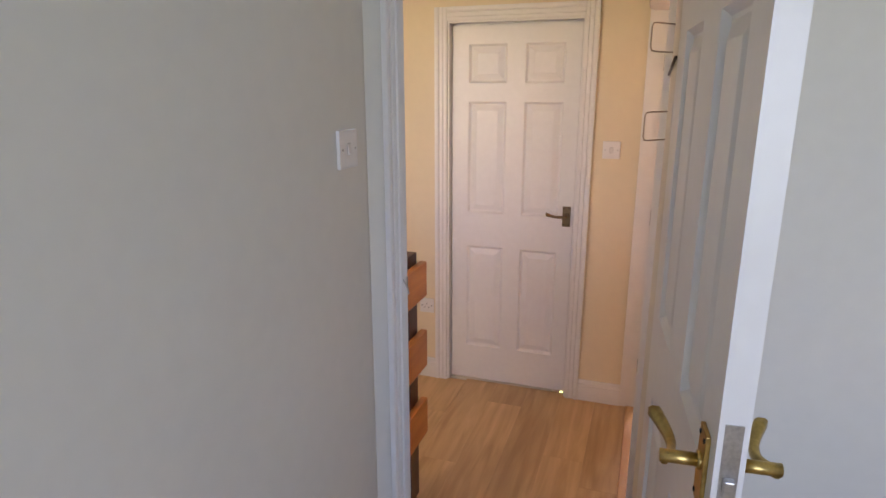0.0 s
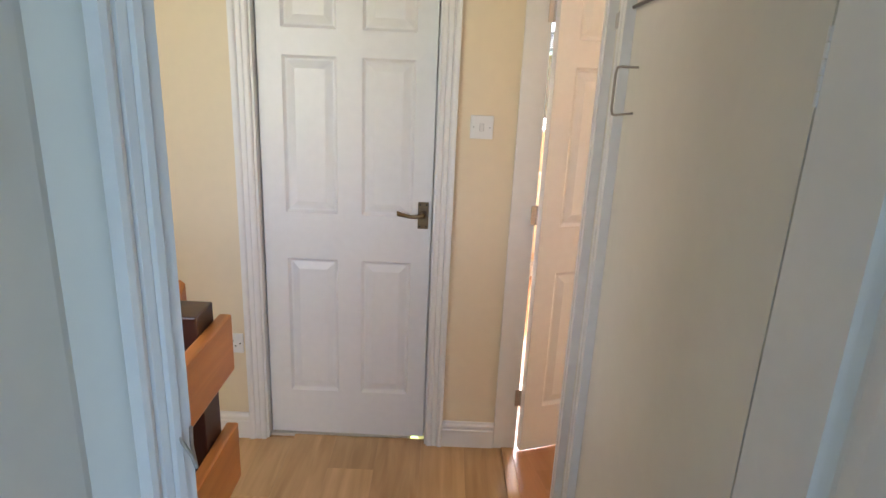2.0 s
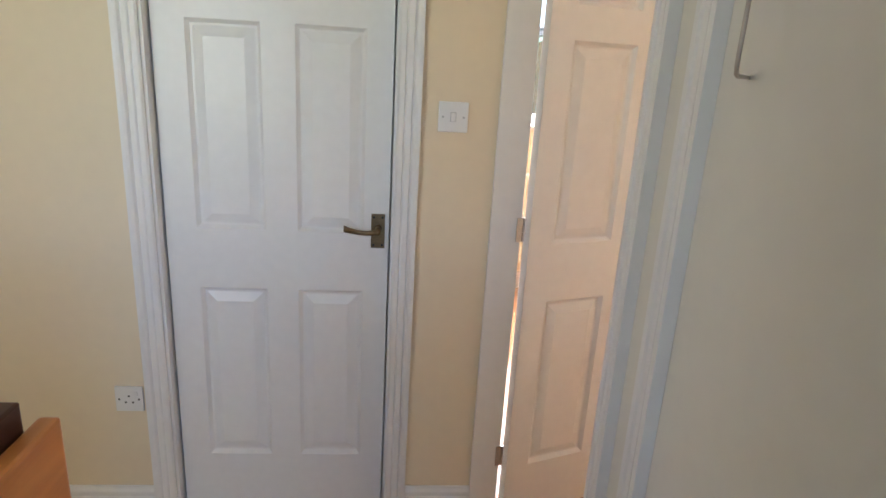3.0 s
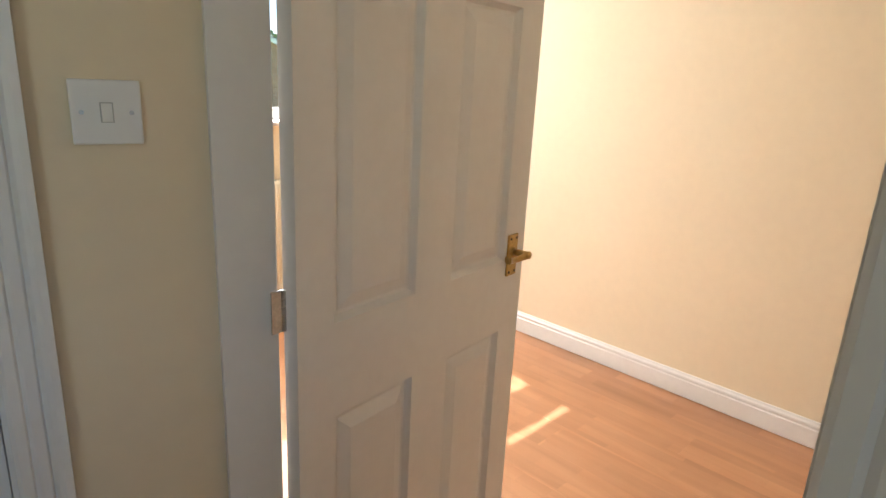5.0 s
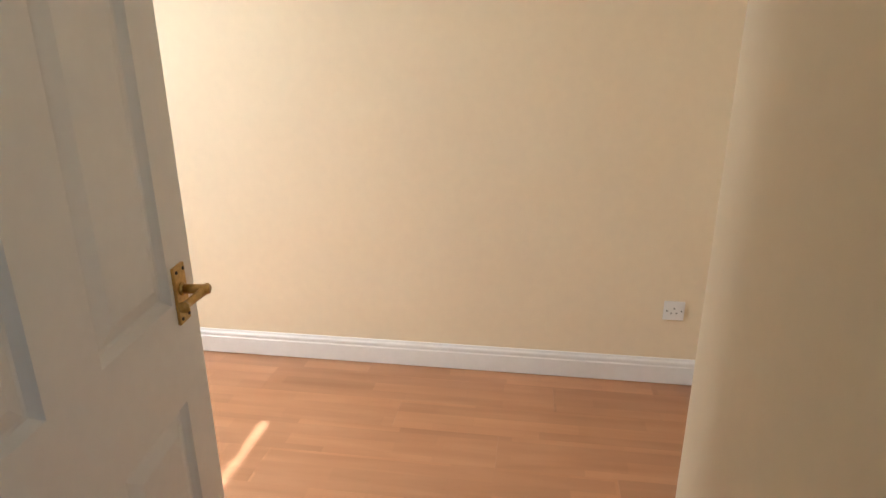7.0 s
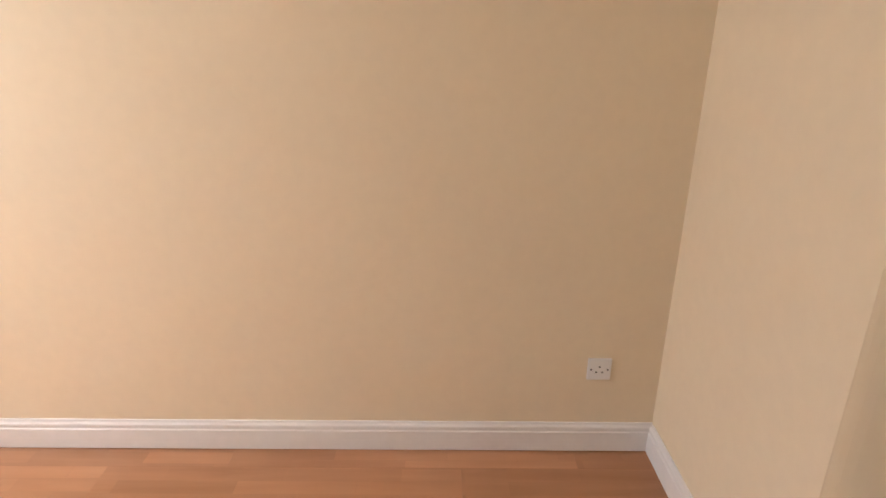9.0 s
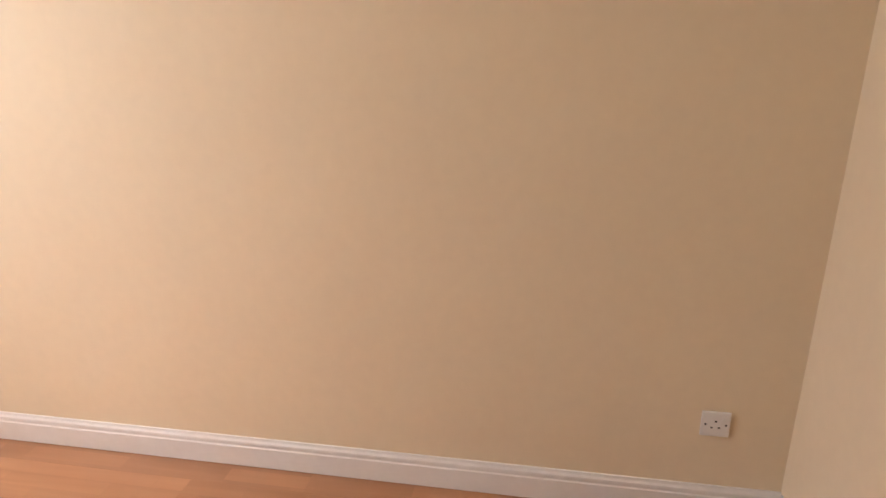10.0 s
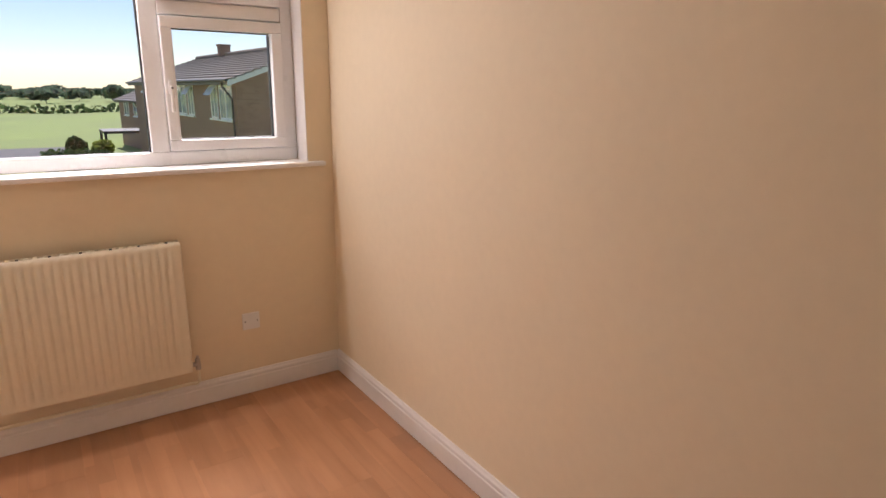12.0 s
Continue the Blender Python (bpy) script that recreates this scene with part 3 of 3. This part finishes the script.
# ---- radiator ----
RX0, RX1, RZ0, RZ1 = 1.800, 2.543, 0.215, 0.850
rad_ob = thing("radiator", "cream enamelled convector radiator fixed below the window", "radiator", MB @ pose(0, DY, 0))
bm = bmesh.new()
count = 21
pitch = (RX1 - RX0 - 0.05) / count
prof = [(RX0, 1.905)]
x = RX0 + 0.025
for k in range(count):
    prof += [(x, 1.905), (x + pitch * 0.18, 1.897), (x + pitch * 0.62, 1.897), (x + pitch * 0.80, 1.905)]
    x += pitch
prof += [(RX1, 1.905)]
zz = [(RZ0, 0.0), (RZ0 + 0.028, 0.0), (RZ0 + 0.045, 1.0), (RZ1 - 0.045, 1.0), (RZ1 - 0.028, 0.0), (RZ1 - 0.002, 0.0), (RZ1, -0.4)]
grid = [[bm.verts.new((px, 1.905 + (py - 1.905) * f + (0.002 if f < 0 else 0), z)) for px, py in prof] for z, f in zz]
for a, b in zip(grid, grid[1:]):
    for i in range(len(prof) - 1):
        bm.faces.new((a[i], a[i + 1], b[i + 1], b[i]))
part("front_panel", bm, ENAMEL, rad_ob, smooth=True)
part("back_panel", solid((RX0, RX1, 1.908, 1.918, RZ0, RZ1 - 0.001), bevel=0.003), ENAMEL, rad_ob)
part("side_panel", solid((RX1 + 0.0005, RX1 + 0.003, 1.902, 1.952, RZ0 + 0.02, RZ1 - 0.01)), ENAMEL, rad_ob)
part("side_panel", solid((RX0 - 0.003, RX0 - 0.0005, 1.902, 1.952, RZ0 + 0.02, RZ1 - 0.01)), ENAMEL, rad_ob)
bm = solid((RX0, RX1, 1.919, 1.924, RZ1 - 0.006, RZ1 + 0.001), (RX0, RX1, 1.946, 1.952, RZ1 - 0.006, RZ1 + 0.001))
for k in range(24):
    xx = RX0 + 0.01 + k * (RX1 - RX0 - 0.02) / 23
    box(bm, xx - 0.006, xx + 0.006, 1.9235, 1.9465, RZ1 - 0.006, RZ1 + 0.0005)
part("top_grille", bm, ENAMEL, rad_ob)
for k in range(6):
    part("clip", solid((RX1 - 0.06 - k * 0.11, RX1 - 0.05 - k * 0.11, 1.910, 1.920, RZ1 + 0.001, RZ1 + 0.005)), DARK, rad_ob)
for xx in (RX0 + 0.12, RX1 - 0.12):
    part("bracket", solid((xx - 0.015, xx + 0.015, 1.918, WY - DY - 0.0005, RZ0 + 0.1, RZ1 - 0.1)), ENAMEL, rad_ob)
bm = bmesh.new()
rod(bm, [(RX1 + 0.003, 1.925, RZ0 + 0.028), (RX1 + 0.040, 1.925, RZ0 + 0.028)], 0.011, 12)
rod(bm, [(RX1 + 0.030, 1.925, RZ0 + 0.000), (RX1 + 0.030, 1.925, RZ0 + 0.052)], 0.012, 12)
rod(bm, [(RX1 + 0.030, 1.925, RZ0 + 0.052), (RX1 + 0.030, 1.925, RZ0 + 0.068)], 0.008, 10)
valve = part("valve", bm, STEEL, rad_ob, "dull metal lockshield valve")
bm = bmesh.new()
rod(bm, [(RX1 + 0.030, 1.925, RZ0 + 0.001), (RX1 + 0.030, 1.925, 0.152), (RX1 + 0.022, 1.930, 0.142), (RX1 - 0.01, 1.945, 0.139), (RX0 - 0.2, 1.952, 0.137)], 0.0075, 10)
part("pipe", bm, ENAMEL, rad_ob, "cream painted pipe along the skirting")

# ---- outside ----
GRASS = mat("meadow_grass", (0.26, 0.34, 0.075), 0.9, vary=0.3, grain=(0.12, 2.0))
HEDGE = mat("hedge_leaves", (0.07, 0.12, 0.04), 0.8, vary=0.5, grain=(0.5, 6.0))
SHRUB = mat("yellow_green_leaves", (0.24, 0.28, 0.05), 0.8, vary=0.4, grain=(0.5, 6.0))
# paler and bluer than the hedge: distance haze put into the leaf colour
FARTREE = mat("hazed_distant_leaves", (0.13, 0.19, 0.12), 0.9, vary=0.4, grain=(0.2, 3.0))
for m in (HEDGE, SHRUB, FARTREE):
    n, ln = m.node_tree.nodes, m.node_tree.links
    tr, mix = n.new("ShaderNodeBsdfTranslucent"), n.new("ShaderNodeMixShader")
    mix.inputs["Fac"].default_value = 0.5
    ln.new(n["Principled BSDF"].inputs["Base Color"].links[0].from_socket, tr.inputs["Color"])
    ln.new(n["Principled BSDF"].outputs[0], mix.inputs[1])
    ln.new(tr.outputs[0], mix.inputs[2])
    ln.new(mix.outputs[0], n["Material Output"].inputs["Surface"])
TARMAC = mat("grey_tarmac", (0.16, 0.155, 0.15), 0.9, vary=0.15, grain=(0.6, 20))
TILE = mat("grey_brown_roof_tile", (0.17, 0.145, 0.125), 0.8, vary=0.25, grain=(0.8, 20))
LEAD = mat("dark_gutter", (0.06, 0.055, 0.05), 0.5, vary=0.1)
BARK = mat("tree_bark", (0.10, 0.075, 0.05), 0.9, vary=0.2)
brick_m = bpy.data.materials.new("red_brown_brick")
brick_m.use_nodes = True
bn, bl = brick_m.node_tree.nodes, brick_m.node_tree.links
bt, bc, mp = bn.new("ShaderNodeTexBrick"), bn.new("ShaderNodeTexCoord"), bn.new("ShaderNodeMapping")
sep, com, add = bn.new("ShaderNodeSeparateXYZ"), bn.new("ShaderNodeCombineXYZ"), bn.new("ShaderNodeMath")
bl.new(bc.outputs["Object"], sep.inputs[0])
bl.new(sep.outputs["X"], add.inputs[0])
bl.new(sep.outputs["Y"], add.inputs[1])
bl.new(add.outputs[0], com.inputs["X"])
bl.new(sep.outputs["Z"], com.inputs["Y"])
bl.new(com.outputs[0], bt.inputs["Vector"])
bt.inputs["Scale"].default_value = 1.0
bt.inputs["Brick Width"].default_value, bt.inputs["Row Height"].default_value, bt.inputs["Mortar Size"].default_value = 0.225, 0.075, 0.006
bt.inputs["Color1"].default_value, bt.inputs["Color2"].default_value, bt.inputs["Mortar"].default_value = (0.25, 0.13, 0.085, 1), (0.37, 0.21, 0.145, 1), (0.36, 0.32, 0.28, 1)
bl.new(bt.outputs["Color"], bn["Principled BSDF"].inputs["Base Color"])
bn["Principled BSDF"].inputs["Roughness"].default_value = 0.9

GZ = -2.9
bm = bmesh.new()
n = 40
vs = []
for j in range(n + 1):
    row = []
    for i in range(n + 1):
        gx, gy = -900 + 1800 * i / n, -900 + 1800 * j / n
        d = math.hypot(gx, gy)
        rise = max(0, d - 120) * 0.002 + 1.2 * noise.noise((gx * 0.006, gy * 0.006, 3.0)) * min(1, max(0, d - 100) / 150)
        row.append(bm.verts.new((gx, gy, GZ + rise)))
    vs.append(row)
for j in range(n):
    for i in range(n):
        bm.faces.new((vs[j][i], vs[j][i + 1], vs[j + 1][i + 1], vs[j + 1][i]))
structure("ground", bm, GRASS, "sunlit green meadow that rolls to the horizon", "ground")
in_bedroom(structure("road", solid((-60, 5.5, 44, 54, GZ - 0.2, GZ + 0.03)), TARMAC, "pale grey road beside the meadow", "road"))
shell = structure("house_wall", solid((-1.5, 3.75, -5.6, 1.6, GZ - 0.1, -2.61)), brick_m, "brick ground storey below the rooms", "wall")


def house(name, m, length, depth, eaves, label, wins, pitch=0.414, stack=0.36):
    """Brick house: long wall on the plane x = 0 running along +y, gable on y = 0, roof ridge along y."""
    h = thing(name, label, "house", m)
    ridge = eaves + pitch * depth / 2
    b = bmesh.new()
    lo = [b.verts.new(p) for p in ((0, 0, GZ), (depth, 0, GZ), (depth, length, GZ), (0, length, GZ))]
    hi = [b.verts.new(p) for p in ((0, 0, eaves), (depth, 0, eaves), (depth, length, eaves), (0, length, eaves))]
    r0, r1 = b.verts.new((depth / 2, 0, ridge)), b.verts.new((depth / 2, length, ridge))
    for i in (1, 3):
        b.faces.new((lo[i], lo[(i + 1) % 4], hi[(i + 1) % 4], hi[i]) if i == 1 else (lo[3], lo[0], hi[0], hi[3]))
    b.faces.new((lo[0], lo[1], hi[1], r0, hi[0]))
    b.faces.new((lo[2], lo[3], hi[3], r1, hi[2]))
    part("wall", b, brick_m, h)
    # roof: tile courses that lap over one another
    sl = (ridge - eaves) / (depth / 2)
    b = bmesh.new()
    rows = 13
    for side in (0, 1):
        for k in range(rows):
            u0, u1 = -0.35 + (depth / 2 + 0.35) * k / rows, -0.35 + (depth / 2 + 0.35) * (k + 1.12) / rows
            u1 = min(u1, depth / 2)
            z0, z1 = eaves + sl * u0 + 0.11, eaves + sl * u1 + 0.05
            a0, a1 = (u0, u1) if side == 0 else (depth - u0, depth - u1)
            q = [(a0, -0.2, z0), (a0, length + 0.2, z0), (a1, length + 0.2, z1), (a1, -0.2, z1)]
            top_v = [b.verts.new(p) for p in q]
            bot_v = [b.verts.new((p[0], p[1], p[2] - 0.06)) for p in q]
            b.faces.new(top_v)
            b.faces.new(bot_v[::-1])
            for e in range(4):
                b.faces.new((top_v[e], bot_v[e], bot_v[(e + 1) % 4], top_v[(e + 1) % 4]))
    roof = part("roof", b, TILE, h, "grey brown tiled roof")
    b = bmesh.new()
    rod(b, [(depth / 2, -0.2, ridge + 0.10), (depth / 2, length + 0.2, ridge + 0.10)], 0.11, 8)
    part("ridge_tiles", b, TILE, roof)
    part("chimney", solid((depth / 2 - 0.28, depth / 2 + 0.28, length * stack, length * stack + 0.5, ridge - 0.3, ridge + 0.55), (depth / 2 - 0.32, depth / 2 + 0.32, length * stack - 0.04, length * stack + 0.54, ridge + 0.55, ridge + 0.64)), brick_m, roof)
    b = bmesh.new()
    for s in (0, 1):
        xa, xb = (-0.35, depth / 2) if s == 0 else (depth + 0.35, depth / 2)
        q = [(xa, eaves - 0.35 * sl + 0.06), (xb, ridge + 0.06), (xb, ridge - 0.16), (xa, eaves - 0.35 * sl - 0.16)]
        f = [b.verts.new((px, -0.16, pz)) for px, pz in q]
        g = [b.verts.new((px, -0.20, pz)) for px, pz in q]
        b.faces.new(f)
        b.faces.new(g[::-1])
        for e in range(4):
            b.faces.new((f[e], g[e], g[(e + 1) % 4], f[(e + 1) % 4]))
    part("bargeboard", b, UPVC, h, "weathered white bargeboard")
    part("fascia", solid((-0.32, -0.29, -0.15, length + 0.15, eaves - 0.24, eaves - 0.06)), LEAD, h)
    b = bmesh.new()
    rod(b, [(-0.38, -0.2, eaves - 0.08), (-0.38, length + 0.2, eaves - 0.08)], 0.06, 8)
    part("gutter", b, LEAD, h)
    for py in (0.5, length * 0.47):
        b = bmesh.new()
        rod(b, [(-0.38, py, eaves - 0.1), (-0.34, py, eaves - 0.3), (-0.08, py - 0.25, eaves - 0.75), (-0.06, py - 0.25, GZ)], 0.04, 8)
        part("downpipe", b, LEAD, h)
    for y0, y1, z0, z1 in wins:
        w = part("window", solid((-0.03, 0.03, y0, y1, z0, z0 + 0.07), (-0.03, 0.03, y0, y1, z1 - 0.07, z1), (-0.03, 0.03, y0, y0 + 0.07, z0 + 0.07, z1 - 0.07), (-0.03, 0.03, y1 - 0.07, y1, z0 + 0.07, z1 - 0.07), (-0.03, 0.03, (y0 + y1) / 2 - 0.04, (y0 + y1) / 2 + 0.04, z0 + 0.07, z1 - 0.07)), UPVC, h)
        part("pane", solid((-0.012, -0.006, y0 + 0.06, y1 - 0.06, z0 + 0.06, z1 - 0.06)), PANE_DARK, w)
        part("sill", solid((-0.10, -0.0, y0 - 0.06, y1 + 0.06, z0 - 0.07, z0 - 0.002)), UPVC, w)
        if y1 - y0 < 1.0:
            b = bmesh.new()
            box(b, -0.02, 0.02, y0 + 0.03, y1 - 0.03, -0.42, 0.0)
            for v in b.verts:
                v.co = Vector((v.co.x - 0.05 + v.co.z * 0.6, v.co.y, z1 - 0.05 + v.co.z * 0.8))
            part("open_top_light", b, UPVC, w)
    return h


PANE_DARK = mat("reflecting_pane", (0.27, 0.31, 0.36), 0.05, vary=0.3, grain=(0.8, 3.0), spec=1.0)
WINS = [(0.45, 1.95, 0.38, 1.68), (2.2, 3.1, 0.38, 1.68), (5.6, 6.5, 0.38, 1.68), (6.8, 8.4, 0.38, 1.68), (12.0, 13.6, 0.38, 1.68), (14.0, 14.9, 0.38, 1.68), (0.45, 1.95, -2.2, -0.9), (6.8, 8.4, -2.2, -0.9)]
house("house", MB @ pose(8.5, 22.3, 0, 0, 0, 3), 18.0, 7.6, 1.92, "brown brick semi-detached house with tiled roof and white windows", WINS, 0.36, 0.70)
house("house", MB @ pose(9.5, 43.0, 0, 0, 0, 6), 12.0, 7.0, 0.7, "distant brick house with a hipped tiled roof", [(2.0, 3.6, -0.5, 0.8), (6.0, 7.6, -0.5, 0.8), (9.0, 10.4, -0.5, 0.8)])
# lean-to beside the far house
ob = thing("carport", "dark timber carport with a flat roof", "carport", MB @ pose(6.6, 41.0, 0))
part("roof", solid((-0.9, 1.9, 0, 3.0, -1.15, -1.0)), LEAD, ob)
for px in (-0.8, 1.8):
    for py in (0.1, 2.9):
        part("post", solid((px - 0.07, px + 0.07, py - 0.07, py + 0.07, GZ, -1.15)), LEAD, ob)


def leafy(b, centre, size, count, leaf, rng):
    """Crown of many small leaf clumps with an uneven outline."""
    for _ in range(count):
        d = Vector((rng.gauss(0, 1), rng.gauss(0, 1), rng.gauss(0, 1))).normalized() * rng.uniform(0.45, 1.0) ** 0.6
        p = Vector(centre) + Vector((d.x * size[0], d.y * size[1], d.z * size[2]))
        n1 = Vector((rng.gauss(0, 1), rng.gauss(0, 1), rng.gauss(0, 1))).normalized()
        u = n1.orthogonal().normalized() * leaf * rng.uniform(0.6, 1.3)
        w = n1.cross(u) * rng.uniform(0.5, 1.0)
        b.faces.new([b.verts.new(p + k) for k in (u, w, -u, -w)])


rng = random.Random(5)


def tree(x, y, base, h, spread, material, label, group="", leaves=420, leaf=0.35):
    t = thing("tree", label, "tree", MB @ pose(x, y, base), group)
    b = bmesh.new()
    rod(b, [(0, 0, -0.3), (0.05, 0, h * 0.3), (0, 0.08, h * 0.6)], h * 0.025, 7)
    for k in range(4):
        a = k * 1.6 + rng.random()
        rod(b, [(0, 0, h * 0.35), (math.cos(a) * spread * 0.6, math.sin(a) * spread * 0.6, h * 0.7)], h * 0.012, 5)
    part("trunk", b, BARK, t)
    b = bmesh.new()
    for k in range(6):
        a = rng.uniform(0, 6.28)
        r = spread * rng.uniform(0.1, 0.55)
        leafy(b, (math.cos(a) * r, math.sin(a) * r, h * rng.uniform(0.5, 0.8)), (spread * 0.55, spread * 0.55, h * 0.22), leaves // 6, leaf, rng)
    part("crown", b, material, t)
    return t


for k in range(46):
    a = radians(-12 + 38 * k / 45 + rng.uniform(-0.6, 0.6))
    d = rng.uniform(205, 330)
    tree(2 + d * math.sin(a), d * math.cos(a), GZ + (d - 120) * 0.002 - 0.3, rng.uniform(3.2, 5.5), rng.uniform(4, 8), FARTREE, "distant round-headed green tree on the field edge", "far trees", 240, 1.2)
for k, (x, y, h, s) in enumerate(((4.1, 40, 1.9, 0.55), (5.4, 38.5, 1.5, 0.7), (16.5, 30, 8.5, 2.6))):
    tree(x, y, GZ, h, s, SHRUB if k == 1 else HEDGE, "yellow-green garden shrub beside the carport" if k == 1 else "bushy garden tree near the neighbouring house", "", 700, 0.22)
b = bmesh.new()
for k in range(60):
    leafy(b, (-95 + k * 2.4, 128 + 3 * math.sin(k), GZ + 0.6), (1.6, 1.0, 0.9), 40, 0.45, rng)
hedge = in_bedroom(part("hedge", b, HEDGE))
tagged(hedge, "dark hedge line across the far side of the field", "hedge", "", "stuff")
b = bmesh.new()
for k in range(26):
    leafy(b, (2.5 + k * 0.11, 37.0 + 0.1 * math.sin(k), GZ + 0.62), (0.3, 0.4, 0.66), 60, 0.11, rng)
hedge = in_bedroom(part("hedge", b, HEDGE))
tagged(hedge, "dark clipped garden hedge beside the yard", "hedge", "", "stuff")


# ---- floor boards ----
def board_mesh(w, l):
    b = bmesh.new()
    box(b, 0, w, 0, l, -0.012, 0.0)
    es = [e for e in b.edges if all(v.co.z > -0.001 for v in e.verts)]
    bmesh.ops.bevel(b, geom=es, offset=0.0004, segments=1, affect="EDGES")
    me = bpy.data.meshes.new("plank")
    b.to_mesh(me)
    b.free()
    return me


def lay(parent, x0, x1, y0, y1, w, l, material, stagger, z=0.0):
    x, row = x0, 0
    cache = {}
    while x < x1 - 0.002:
        ww = min(w, x1 - x)
        y = y0 - stagger[row % len(stagger)]
        while y < y1 - 0.002:
            a, b2 = max(y, y0), min(y + l, y1)
            if b2 - a > 0.004:
                key = (round(ww, 4), round(b2 - a, 4))
                if key not in cache:
                    cache[key] = board_mesh(ww - 0.0002, b2 - a - 0.0002)
                    cache[key].materials.append(material)
                o = new("plank", cache[key])
                o.location = (x, a, z)
                o.parent = parent
            y += l
        x += w
        row += 1


fl, fb = bpy.data.objects["floor_landing"], bpy.data.objects["floor_bedroom"]
lay(fl, 0.1, 1.034, -1.694, 0.034, 0.187, 1.21, OAK, (0.31, 0.92, 0.55, 0.12))
lay(fl, -1.15, 0.0995, -1.04, 0.0, 0.187, 1.21, OAK, (0.31, 0.92, 0.55, 0.12))
lay(fb, 0.70, 3.328, -1.79, WY, 0.1935, 1.285, BEECH, (0.43, 0.86, 0.0, 0.64, 0.21, 1.07), -0.004)
